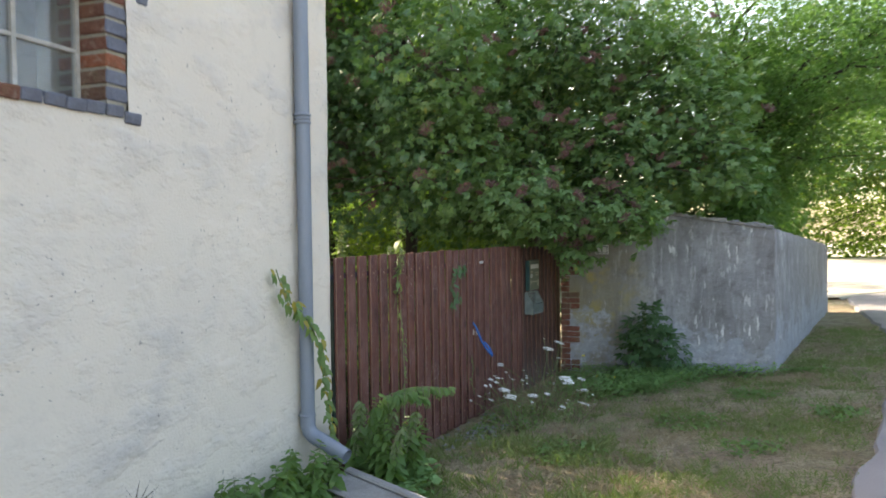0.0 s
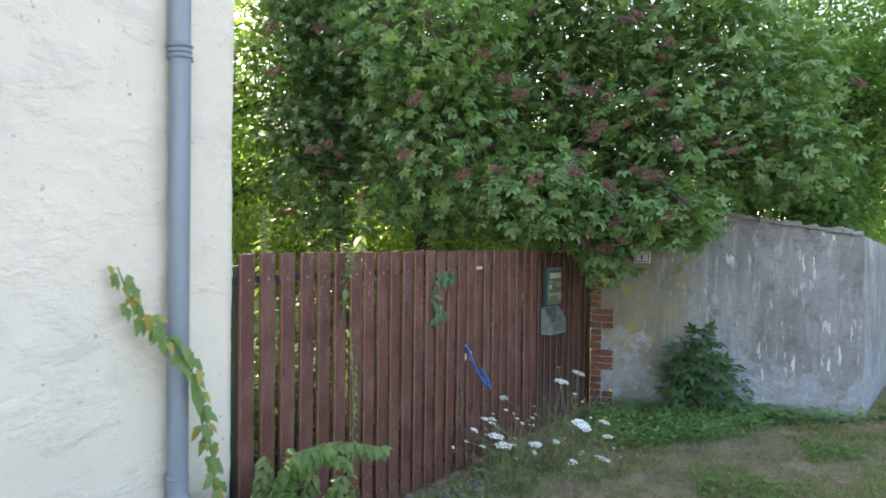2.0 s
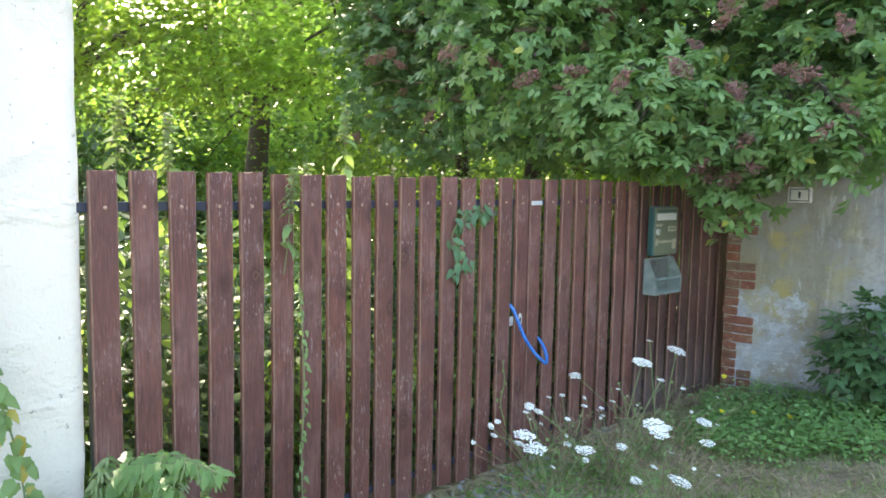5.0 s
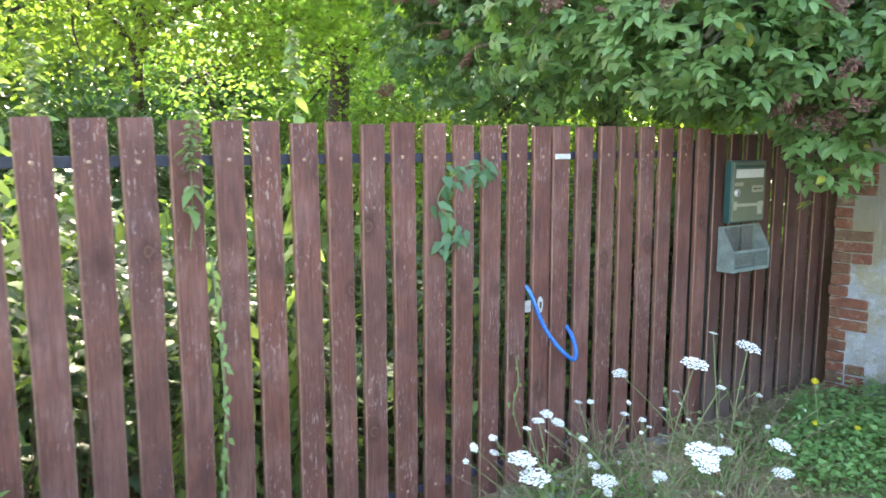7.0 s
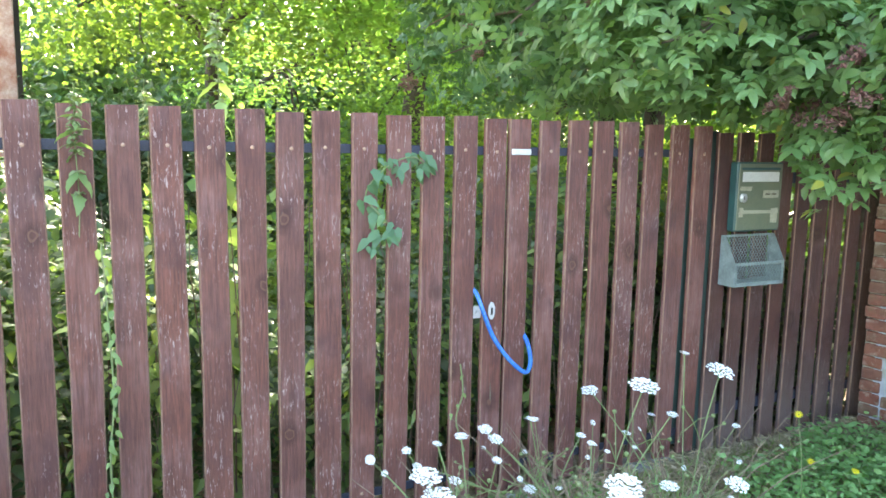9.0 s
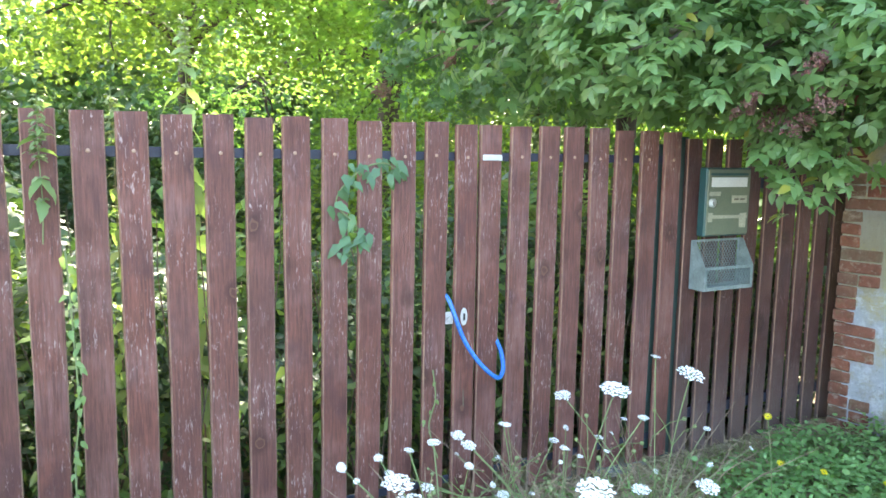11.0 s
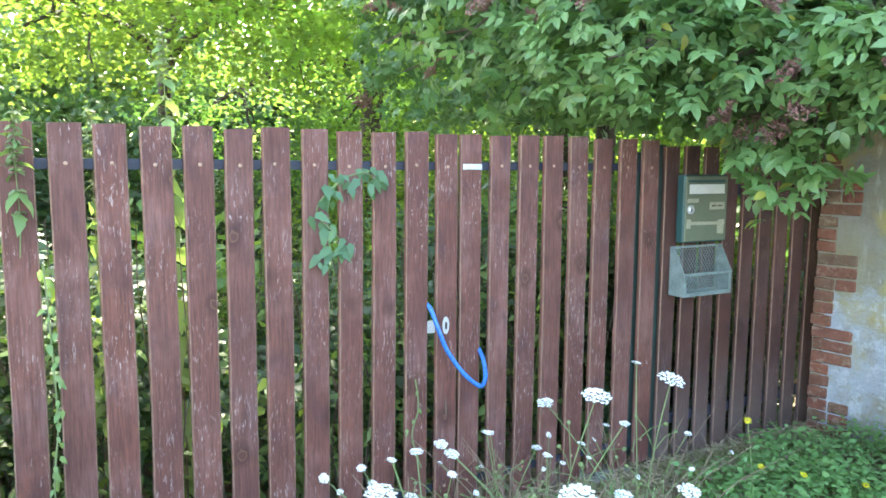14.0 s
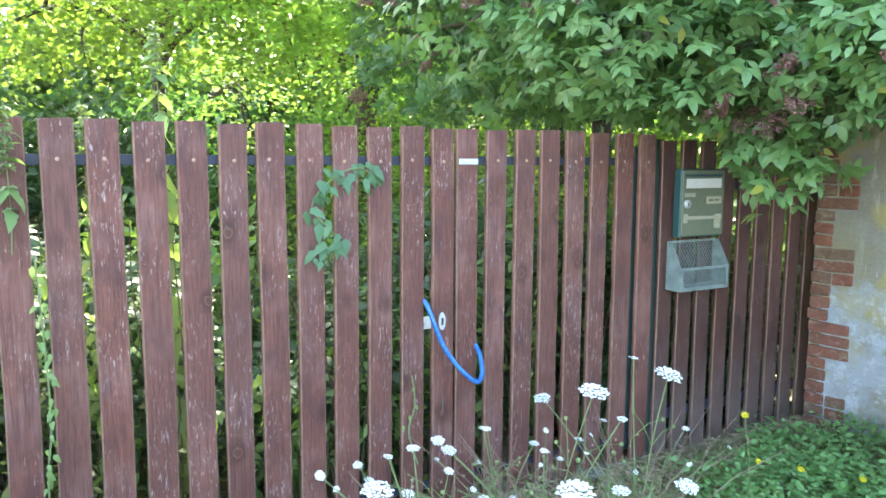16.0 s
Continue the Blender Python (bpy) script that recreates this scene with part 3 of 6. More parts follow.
def rough_wall():
    """The plastered face towards the lane, uneven, with the window opening left out and the corner rounded."""
    ys = np.unique(np.concatenate([np.linspace(-7, 1.0, 30), np.arange(1.0, CORNER_Y, 0.05), [WIN[0], WIN[1], CORNER_Y]]))
    zs = np.unique(np.concatenate([np.arange(-0.3, EAVES, 0.06), [WIN[2], WIN[3], EAVES]]))
    bm = bmesh.new()
    grid = {}
    for i, y in enumerate(ys):
        for k, z in enumerate(zs):
            d = 0.010 * noise.noise((y * 1.3, z * 1.3, 1)) + 0.006 * noise.noise((y * 5, z * 7, 2)) + 0.003 * noise.noise((y * 14, z * 14, 4))
            d -= 0.014 * math.exp(-((y - 4.43) / 0.16) ** 2)      # the plaster hollows behind the downpipe
            yy = y
            if i == len(ys) - 1:
                d -= 0.012
                yy += 0.008 * noise.noise((0, z * 4, 7))
            grid[i, k] = bm.verts.new((FACE_X + d, yy, z))
    for i in range(len(ys) - 1):
        for k in range(len(zs) - 1):
            if WIN[0] - 1e-4 <= ys[i] and ys[i + 1] <= WIN[1] + 1e-4 and WIN[2] - 1e-4 <= zs[k] and zs[k + 1] <= WIN[3] + 1e-4:
                continue
            bm.faces.new((grid[i, k], grid[i + 1, k], grid[i + 1, k + 1], grid[i, k + 1]))
    # the return at the corner
    n = len(ys) - 1
    for k in range(len(zs) - 1):
        a, b = grid[n, k], grid[n, k + 1]
        c = bm.verts.new((FACE_X - 0.5, CORNER_Y + 0.004, zs[k + 1]))
        d = bm.verts.new((FACE_X - 0.5, CORNER_Y + 0.004, zs[k]))
        bm.faces.new((a, d, c, b))
    bmesh.ops.remove_doubles(bm, verts=bm.verts, dist=1e-5)
    for f in bm.faces:
        f.smooth = True
    return bm


part("wall", rough_wall(), M_PLASTER, house, "rough trowelled cream plaster wall")
bm = bmesh.new()                                     # masonry behind the plaster and the closing walls
box(bm, (FACE_X - 0.45, -7, -0.3), (FACE_X - 0.03, WIN[0], EAVES))
box(bm, (FACE_X - 0.45, WIN[1], -0.3), (FACE_X - 0.03, CORNER_Y - 0.02, EAVES))
box(bm, (FACE_X - 0.45, WIN[0], -0.3), (FACE_X - 0.03, WIN[1], WIN[2] - 0.02))
box(bm, (FACE_X - 0.45, WIN[0], WIN[3] + 0.01), (FACE_X - 0.03, WIN[1], EAVES))
part("masonry", bm, M_MORTAR, house)
bm = bmesh.new()
box(bm, (-7.5, CORNER_Y - 0.4, -0.3), (FACE_X - 0.45, CORNER_Y - 0.01, EAVES))
part("end_wall", bm, M_PLASTER, house)
bm = bmesh.new()
box(bm, (-7.5, -7, -0.3), (-7.1, CORNER_Y - 0.4, EAVES))
box(bm, (-7.1, -7, -0.3), (FACE_X - 0.45, -6.6, EAVES))
part("back_wall", bm, M_DARK, house)
# flat slab out of view, added to close the house and cast shade
bm = bmesh.new()
box(bm, (-7.7, -7.2, EAVES), (FACE_X + 0.12, CORNER_Y + 0.06, EAVES + 0.2))
part("roof", bm, M_BRICK, house)

# window: brick jamb, sill, metal bars, panes
window = thing("window_1", "small metal barred window in a brick surround", "window", kind="structure")
jamb_in, reveal_x = 2.755, FACE_X - 0.166
bm = bmesh.new()
box(bm, (FACE_X - 0.44, jamb_in + 0.008, WIN[2]), (FACE_X - 0.006, WIN[1] - 0.002, WIN[3] + 0.005))
part("jamb_mortar", bm, M_MORTAR, window)
rng = random.Random(4)
course = 0.078


def brick_mesh(name, sx, sy, sz, material, seed, front=None):
    """A worn brick; front: another material for the end that shows on the wall face."""
    bm = bmesh.new()
    r = random.Random(seed)
    box(bm, (-sx / 2, -sy / 2, -sz / 2), (sx / 2, sy / 2, sz / 2), 0.006, 0.003, r)
    bm.normal_update()
    if front:
        for f in bm.faces:
            if f.normal.x > 0.6:
                f.material_index = 1
    me = bpy.data.meshes.new(name)
    bm.to_mesh(me)
    bm.free()
    me.materials.append(material)
    if front:
        me.materials.append(front)
    return me


jamb_kinds = [brick_mesh("brick", 0.30, 0.130, 0.063, body_m, i, front_m) for i, (body_m, front_m) in enumerate(((M_BRICK, M_BRICK_BLUE), (M_BRICK, M_BRICK_BLUE), (M_BRICK_ORANGE, M_BRICK_ORANGE), (M_BRICK, M_BRICK_BLUE), (M_BRICK, M_BRICK), (M_BRICK, M_BRICK_BLUE)))]
for i, k in enumerate((0, 1, 2, 3, 1, 5, 4, 2)):
    z = 2.475 + course * i
    if z > WIN[3] + 0.02:
        break
    put("brick", jamb_kinds[k], window, pose(FACE_X - 0.147 + rng.uniform(-0.004, 0.004), 2.822, z, rz=rng.uniform(-1, 1)))
sill_kinds = [brick_mesh("sill_brick", 0.24, 0.104, 0.06, m, 20 + i) for i, m in enumerate((M_BRICK_BLUE, M_BRICK_BLUE, M_BRICK))]
for i in range(11):
    y = 2.905 - 0.113 * i
    lower = 0.018 if i == 0 else 0.0
    put("sill_brick", sill_kinds[2 if i == 6 else i % 2], window, pose(FACE_X - 0.100, y, 2.408 - lower + rng.uniform(-0.004, 0.004), ry=8, rz=rng.uniform(-3, 3)))
bm = bmesh.new()
box(bm, (FACE_X - 0.23, WIN[0] + 0.01, 2.36), (FACE_X - 0.012, 2.95, 2.395))
part("sill_bed", bm, M_MORTAR, window)
bm = bmesh.new()
for y in (jamb_in - 0.012, 2.40, 2.06, 1.83):
    box(bm, (reveal_x - 0.02, y - 0.011, 2.425), (reveal_x + 0.012, y + 0.011, 2.965))
part("window_frame", bm, M_FRAMEWHITE, window)
for z in (2.436, 2.675, 2.955):
    bm = bmesh.new()
    box(bm, (reveal_x - 0.018, 1.80, z - 0.010), (reveal_x + 0.010, jamb_in - 0.02, z + 0.010), 0.003)
    part("glazing_bar", bm, M_FRAMEWHITE, window)
for y0, y1 in ((2.411, jamb_in - 0.023), (2.071, 2.389), (1.841, 2.049)):
    for z0, z1 in ((2.446, 2.665), (2.685, 2.945)):
        bm = bmesh.new()
        box(bm, (reveal_x - 0.008, y0, z0), (reveal_x - 0.004, y1, z1))
        ob = part("pane", bm, M_GLASS, window)
        ob.visible_shadow = False
bm = bmesh.new()
fr = random.Random(8)
for i in range(16):
    y = WIN[0] + 0.06 + i * 0.06
    made = bmesh.ops.create_icosphere(bm, subdivisions=1, radius=fr.uniform(0.025, 0.042))["verts"]
    bmesh.ops.translate(bm, verts=made, vec=(reveal_x + 0.02 + fr.uniform(-0.01, 0.02), y, 2.975 + fr.uniform(-0.01, 0.01)))
part("filler", bm, M_FOAM, window, "yellowed lumpy filler under the lintel", True)
bm = bmesh.new()
box(bm, (FACE_X - 0.02, 2.95, 2.945), (FACE_X + 0.012, 3.03, 3.0), 0.008, 0.006, fr)
part("broken_brick", bm, M_BRICK_BLUE, house, "broken grey brick end in the plaster")

# downpipe
PIPE_X, PIPE_Y, PIPE_R = -2.634, 4.425, 0.050
pipe = thing("downpipe", "blue-grey zinc downpipe with an elbow at its foot", "downpipe")
bm = bmesh.new()
tube(bm, [(PIPE_X, PIPE_Y, z) for z in (EAVES, 3.4, 2.60)], PIPE_R, 20, False)
part("upper_pipe", bm, M_ZINC, pipe, smooth=True)
bm = bmesh.new()
tube(bm, [(PIPE_X + 0.004, PIPE_Y + 0.002, z) for z in (2.60, 1.6, 0.56)], PIPE_R * 0.96, 20, False)
part("lower_pipe", bm, M_ZINC, pipe, smooth=True)
bm = bmesh.new()
foot = [(PIPE_X + 0.004, PIPE_Y, 0.60), (PIPE_X + 0.004, PIPE_Y, 0.505), (PIPE_X + 0.018, PIPE_Y, 0.465), (PIPE_X + 0.05, PIPE_Y + 0.003, 0.432), (PIPE_X + 0.10, PIPE_Y + 0.006, 0.408), (PIPE_X + 0.31, PIPE_Y - 0.03, 0.325)]
tube(bm, foot, PIPE_R * 1.04, 20, False)
tube(bm, foot[::-1], PIPE_R * 0.96, 20, False)
part("elbow", bm, M_ZINC, pipe, smooth=True)
for z, r in ((2.60, 1.22), (2.575, 1.13), (2.55, 1.20), (0.575, 1.14)):
    bm = bmesh.new()
    tube(bm, [(PIPE_X, PIPE_Y, z + 0.011), (PIPE_X, PIPE_Y, z + 0.004), (PIPE_X, PIPE_Y, z - 0.004), (PIPE_X, PIPE_Y, z - 0.011)], [PIPE_R * 1.02, PIPE_R * r, PIPE_R * r, PIPE_R * 1.02], 20)
    part("collar", bm, M_ZINC, pipe, smooth=True)
bm = bmesh.new()
box(bm, (FACE_X - 0.02, PIPE_Y + 0.03, 2.535), (PIPE_X, PIPE_Y + 0.055, 2.555), 0.003)
tube(bm, [(PIPE_X + 0.01, PIPE_Y + 0.05, 2.545), (PIPE_X + 0.01, PIPE_Y + 0.075, 2.545)], 0.008, 8)
part("bracket", bm, M_ZINC, pipe)

# stone channel under the spout
bm = bmesh.new()
rr = random.Random(3)
for (x0, x1, y0, y1, z0, z1) in ((0, 0.95, -0.16, 0.16, -0.30, 0.06), (0, 0.95, -0.18, -0.11, 0.06, 0.085), (0, 0.95, 0.11, 0.18, 0.06, 0.085)):
    box(bm, (x0, y0, z0), (x1, y1, z1), 0.012, 0.006, rr)
slab = part("drain_channel", bm, M_CONCRETE)
slab.matrix_basis = pose(-2.46, 4.40, 0.125, 0, 4, -22)
tagged(slab, "pale worn concrete drain channel on the ground", "drain channel")

# ---- garden wall with the brick end ----
WALL_Y = 9.8
BEND, FAR = Vector((0.61, 9.8, 0)), Vector((2.22, 18.5, 0))


def wall_run(a, b, top_a, top_b, foot, length_step, seed, back):
    """A rendered wall from a to b, uneven on the face and along the top. back: its thickness as a vector."""
    bm = bmesh.new()
    a, b = Vector(a), Vector(b)
    n = max(2, int((b - a).length / length_step))
    rows = 16
    out = Vector((-back.x, -back.y, 0)).normalized()
    grid = []
    for i in range(n + 1):
        u = i / n
        p = a.lerp(b, u)
        zb = gz(p.x, p.y) - 0.25
        zt = top_a + (top_b - top_a) * u + 0.018 * noise.noise((u * n * 0.35, seed, 0)) + 0.012 * noise.noise((u * n * 1.1, seed, 3))
        col = []
        for k in range(rows + 1):
            z = zb + (zt - zb) * k / rows
            d = 0.012 * noise.noise((u * n * 0.2, z * 2, seed)) + 0.006 * noise.noise((u * n * 0.8, z * 8, seed))
            if k == rows:
                d -= 0.025
            col.append(bm.verts.new((p.x + out.x * d, p.y + out.y * d, z)))
        col.append(bm.verts.new((p.x + back.x, p.y + back.y, zt + 0.01)))
        col.append(bm.verts.new((p.x + back.x, p.y + back.y, zb)))
        grid.append(col)
    for c, d in zip(grid, grid[1:]):
        for k in range(len(c) - 1):
            bm.faces.new((c[k], d[k], d[k + 1], c[k + 1]))
    bm.faces.new(grid[0])
    bm.faces.new(grid[-1][::-1])
    bmesh.ops.recalc_face_normals(bm, faces=bm.faces)
    return bm


wall = thing("garden_wall", "old grey rendered garden wall with a brick end beside the gate", "wall", kind="structure")
part("render_face", wall_run((-1.90, WALL_Y, 0), BEND, 2.20, 1.80, 0, 0.08, 1, Vector((0, 0.36, 0))), M_RENDER, wall, smooth=False)
second = (FAR - BEND).normalized()
part("render_face", wall_run(BEND + Vector((0.0, 0.003, 0)), FAR, 1.80, 1.40, 0, 0.15, 2, Vector((-second.y, second.x, 0)) * 0.34), M_RENDER, wall)
bm = bmesh.new()
cr = random.Random(12)
for i in range(34):
    u = cr.random()
    p = Vector((-1.9, WALL_Y + 0.17, 2.2)).lerp(Vector((0.55, WALL_Y + 0.17, 1.81)), i / 33)
    made = box(bm, p - Vector((0.045, 0.19, 0.02)), p + Vector((0.045, 0.17, cr.uniform(0.008, 0.035))), 0.01, 0.012, cr)
part("coping_lumps", bm, M_CONCRETE, wall, "crumbling mortar along the top")
bm = bmesh.new()
box(bm, (-1.972, WALL_Y + 0.012, -0.4), (-1.885, WALL_Y + 0.34, 2.12))
part("quoin_mortar", bm, M_MORTAR, wall)
long_kinds = [brick_mesh("brick", 0.235, 0.11, 0.063, m, 40 + i) for i, m in enumerate((M_BRICK, M_BRICK_ORANGE, M_BRICK))]
half_kinds = [brick_mesh("brick", 0.115, 0.11, 0.063, m, 50 + i) for i, m in enumerate((M_BRICK, M_BRICK, M_BRICK_ORANGE))]
qr = random.Random(6)
for i in range(30):
    z = -0.15 + 0.0735 * i
    if z > 2.1:
        break
    toothed = ((i + 2) // 3) % 2 == 1
    x0 = -1.985 + qr.uniform(-0.006, 0.006)
    if toothed and qr.random() < 0.6:
        put("brick", qr.choice(long_kinds), wall, pose(x0 + 0.135, WALL_Y + 0.044 + qr.uniform(-0.004, 0.005), z, rz=qr.uniform(-1.5, 1.5), ry=qr.uniform(-1, 1)))
    else:
        put("brick", qr.choice(half_kinds), wall, pose(x0 + 0.07, WALL_Y + 0.044 + qr.uniform(-0.004, 0.005), z, rz=qr.uniform(-2, 2), ry=qr.uniform(-1, 1)))
        if toothed:
            put("brick", qr.choice(half_kinds), wall, pose(x0 + 0.195, WALL_Y + 0.044 + qr.uniform(-0.004, 0.005), z, rz=qr.uniform(-2, 2), ry=qr.uniform(-1, 1)))

# number plate: its number is a plain bar
plate = thing("number_plate", "small white enamel number plate on the wall", "plate", pose(-1.435, WALL_Y - 0.02, 1.545))
bm = bmesh.new()
box(bm, (-0.085, -0.008, -0.06), (0.085, 0.03, 0.06), 0.006)
part("plate", bm, M_PAPER, plate)
bm = bmesh.new()
for lo, hi in (((-0.07, -0.011, -0.047), (0.07, -0.008, -0.041)), ((-0.07, -0.011, 0.041), (0.07, -0.008, 0.047)), ((-0.07, -0.011, -0.041), (-0.064, -0.008, 0.041)), ((0.064, -0.011, -0.041), (0.07, -0.008, 0.041)), ((-0.008, -0.011, -0.025), (0.008, -0.008, 0.025))):
    box(bm, lo, hi)
part("dark_bars", bm, M_INK, plate)

# ---- fence: two gate leaves and a fixed panel ----
FENCE = pose(-2.60, 5.24, 0, 0, 0, 83.26)       # local x along the fence, y to the garden side
BOARD_W, BOARD_T = 0.106, 0.022
LEFT_S = (-0.360, -0.206, -0.054, 0.102, 0.253, 0.406, 0.558, 0.704, 0.856, 1.004, 1.151, 1.296, 1.447, 1.597, 1.748, 1.906, 2.057)
RIGHT_S = (2.176, 2.340, 2.489, 2.641, 2.797, 2.952, 3.110, 3.272)
PANEL_S = tuple(3.425 + 0.1525 * i for i in range(9))


def board_mesh(seed, w, material):
    r = random.Random(seed)
    bm = bmesh.new()
    cuts = 9
    rows = []
    top, foot = 1.625 + r.uniform(-0.006, 0.006), -0.095 + r.uniform(-0.015, 0.015)
    bow = r.uniform(-0.005, 0.005)
    for i in range(cuts + 1):
        u = i / cuts
        z = foot + (top - foot) * u
        dx = bow * math.sin(u * math.pi) + r.uniform(-0.0012, 0.0012)
        c = 0.005
        ring = [(c, 0), (w - c, 0), (w, c), (w, BOARD_T), (0, BOARD_T), (0, c)]
        rows.append([bm.verts.new((x + dx, y, z + (0.004 * (x / w - 0.5) if i == cuts else 0))) for x, y in ring])
    for a, b in zip(rows, rows[1:]):
        for k in range(6):
            f = bm.faces.new((a[k], a[(k + 1) % 6], b[(k + 1) % 6], b[k]))
            f.material_index = 1 if k in (1, 5) else 0
    bm.faces.new(rows[0][::-1])
    bm.faces.new(rows[-1])
    me = bpy.data.meshes.new("board")
    bm.to_mesh(me)
    bm.free()
    me.materials.append(material)
    me.materials.append(M_BOARD_EDGE)
    return me


BOARDS = [board_mesh(60 + i, BOARD_W + 0.002 * (i % 3), M_BOARD) for i in range(8)]
OLD_SHADED_BOARDS = [board_mesh(80 + i, BOARD_W + 0.002 * (i % 3), M_BOARD_OLD_SHADED) for i in range(5)]
bm = bmesh.new()
tube(bm, [(0, 0.001, 0), (0, -0.002, 0), (0, -0.0045, 0)], [0.0075, 0.0075, 0.0035], 10)
SCREW = bpy.data.meshes.new("screw")
bm.to_mesh(SCREW)
bm.free()
SCREW.materials.append(M_SCREW)
br = random.Random(2)


def hang_boards(owner, starts, low=0.0, screws=True, kinds=BOARDS):
    for i, s in enumerate(starts):
        b = put("board", br.choice(kinds), owner, pose(s, br.uniform(-0.002, 0.002), low + br.uniform(-0.004, 0.004), 0, br.uniform(-0.25, 0.25), br.uniform(-0.8, 0.8)))
        if screws:
            for z in (1.483, 0.03):
                put("screw", SCREW, b, pose(BOARD_W / 2 + br.uniform(-0.006, 0.006), 0, z - low))


gate_left = thing("gate_leaf", "wide gate leaf of red-brown stained upright boards", "gate", FENCE, "gate leaves")
hang_boards(gate_left, LEFT_S)
gate_right = thing("gate_leaf", "narrow gate leaf of red-brown stained boards, tied shut", "gate", FENCE, "gate leaves")
hang_boards(gate_right, RIGHT_S)
panel = thing("fence_panel", "fixed fence panel of weathered boards, darkened too for the elder's shade, beside the wall", "fence", FENCE)
hang_boards(panel, PANEL_S, -0.03, False, OLD_SHADED_BOARDS)
for owner, a, b in ((gate_left, -0.40, 2.150), (gate_right, 2.20, 3.375)):
    for z in (1.483, 0.015):
        bm = bmesh.new()
        box(bm, (a, BOARD_T + 0.003, z - 0.019), (b, BOARD_T + 0.012, z + 0.019), 0.002)
        part("rail", bm, M_RAIL, owner, "blue-black flat steel rail")
for owner, ss in ((gate_left, (-0.36, 2.10)), (gate_right, (2.245, 3.255))):
    for s in ss:
        bm = bmesh.new()
        box(bm, (s, BOARD_T + 0.014, -0.06), (s + 0.04, BOARD_T + 0.054, 1.56), 0.004)
        part("upright", bm, M_FRAME, owner, "dark green steel upright")
for z in (1.36, 0.10):
    bm = bmesh.new()
    box(bm, (3.42, BOARD_T + 0.003, z - 0.03), (4.80, BOARD_T + 0.04, z + 0.03), 0.004)
    part("rail", bm, M_RAIL, panel)
bm = bmesh.new()
box(bm, (3.395, BOARD_T + 0.004, -0.2), (3.455, BOARD_T + 0.064, 1.60), 0.004)
part("post", bm, M_FRAME, panel)
# added post, fills the gap by the wall so that it stays dark
bm = bmesh.new()
box(bm, (4.79, BOARD_T + 0.004, -0.2), (4.90, BOARD_T + 0.09, 1.60), 0.004)
part("post", bm, M_BOARD, panel)

# catch plate at the top of the gate, key plate and latch
bm = bmesh.new()
box(bm, (2.185, -0.006, 1.467), (2.285, -0.001, 1.493), 0.002)
tube(bm, [(2.205, -0.006, 1.48), (2.205, -0.009, 1.48)], 0.006, 8)
tube(bm, [(2.263, -0.006, 1.48), (2.263, -0.009, 1.48)], 0.006, 8)
part("catch_plate", bm, M_ALU, gate_right, "small bare aluminium catch plate")
bm = bmesh.new()
ring = [bm.verts.new((2.105 + 0.017 * math.cos(a), -0.005, 0.775 + 0.040 * math.sin(a))) for a in [2 * math.pi * k / 20 for k in range(20)]]
f = bm.faces.new(ring)
ext = bmesh.ops.extrude_face_region(bm, geom=[f])["geom"]
bmesh.ops.translate(bm, verts=[v for v in ext if isinstance(v, bmesh.types.BMVert)], vec=(0, 0.005, 0))
bmesh.ops.recalc_face_normals(bm, faces=bm.faces)
esc = part("key_plate", bm, M_ALU, gate_left, "oval pale metal keyhole plate")
bm = bmesh.new()
box(bm, (2.100, -0.0075, 0.758), (2.110, -0.0052, 0.79))
part("keyhole", bm, M_INK, esc)
bm = bmesh.new()
box(bm, (2.012, 0.006, 0.745), (2.056, 0.016, 0.80), 0.002)
tube(bm, [(2.034, 0.005, 0.772), (2.034, -0.004, 0.772)], 0.009, 10)
part("latch_plate", bm, M_ALU, gate_left)

# blue tube looped round the two meeting boards
ctrl = [(2.010, 0.030, 0.875), (2.018, 0.004, 0.872), (2.028, -0.020, 0.840), (2.045, -0.045, 0.770), (2.075, -0.070, 0.680), (2.125, -0.100, 0.595), (2.180, -0.124, 0.535), (2.225, -0.120, 0.512), (2.263, -0.092, 0.542), (2.280, -0.045, 0.605), (2.288, 0.010, 0.645), (2.285, 0.045, 0.67)]


def spline(ctrl, per=6):
    pts = [Vector(c) for c in ctrl]
    out = []
    for i in range(len(pts) - 1):
        p0, p1, p2, p3 = pts[max(i - 1, 0)], pts[i], pts[i + 1], pts[min(i + 2, len(pts) - 1)]
        for k in range(per):
            u = k / per
            out.append(0.5 * (2 * p1 + (p2 - p0) * u + (2 * p0 - 5 * p1 + 4 * p2 - p3) * u * u + (3 * p1 - p0 - 3 * p2 + p3) * u ** 3))
    return out + [pts[-1]]


lock = thing("cable_lock", "bright blue plastic-covered cable looped round two gate boards", "cable lock", FENCE)
hose = spline(ctrl)
bm = bmesh.new()
tube(bm, hose, 0.0105, 12)
body = part("cable", bm, M_HOSE, lock, smooth=True)
# helix whose pale colour stands for the glints along the cable
bm = bmesh.new()
helix, side = [], None
for k in range(len(hose) - 1):
    d = (hose[k + 1] - hose[k]).normalized()
    side = d.orthogonal().normalized() if side is None else (side - d * side.dot(d)).normalized()
    for q in range(6):
        a = (k * 6 + q) * 0.7
        helix.append(hose[k].lerp(hose[k + 1], q / 6) + 0.0100 * (math.cos(a) * side + math.sin(a) * d.cross(side)))
tube(bm, helix, 0.0010, 4)
part("glint_helix", bm, M_HOSE_GLINT, body, "thin pale helix, highlights painted round the cable")
bm = bmesh.new()
tube(bm, [hose[0], hose[2]], 0.015, 12)
part("ferrule", bm, M_INK, lock)

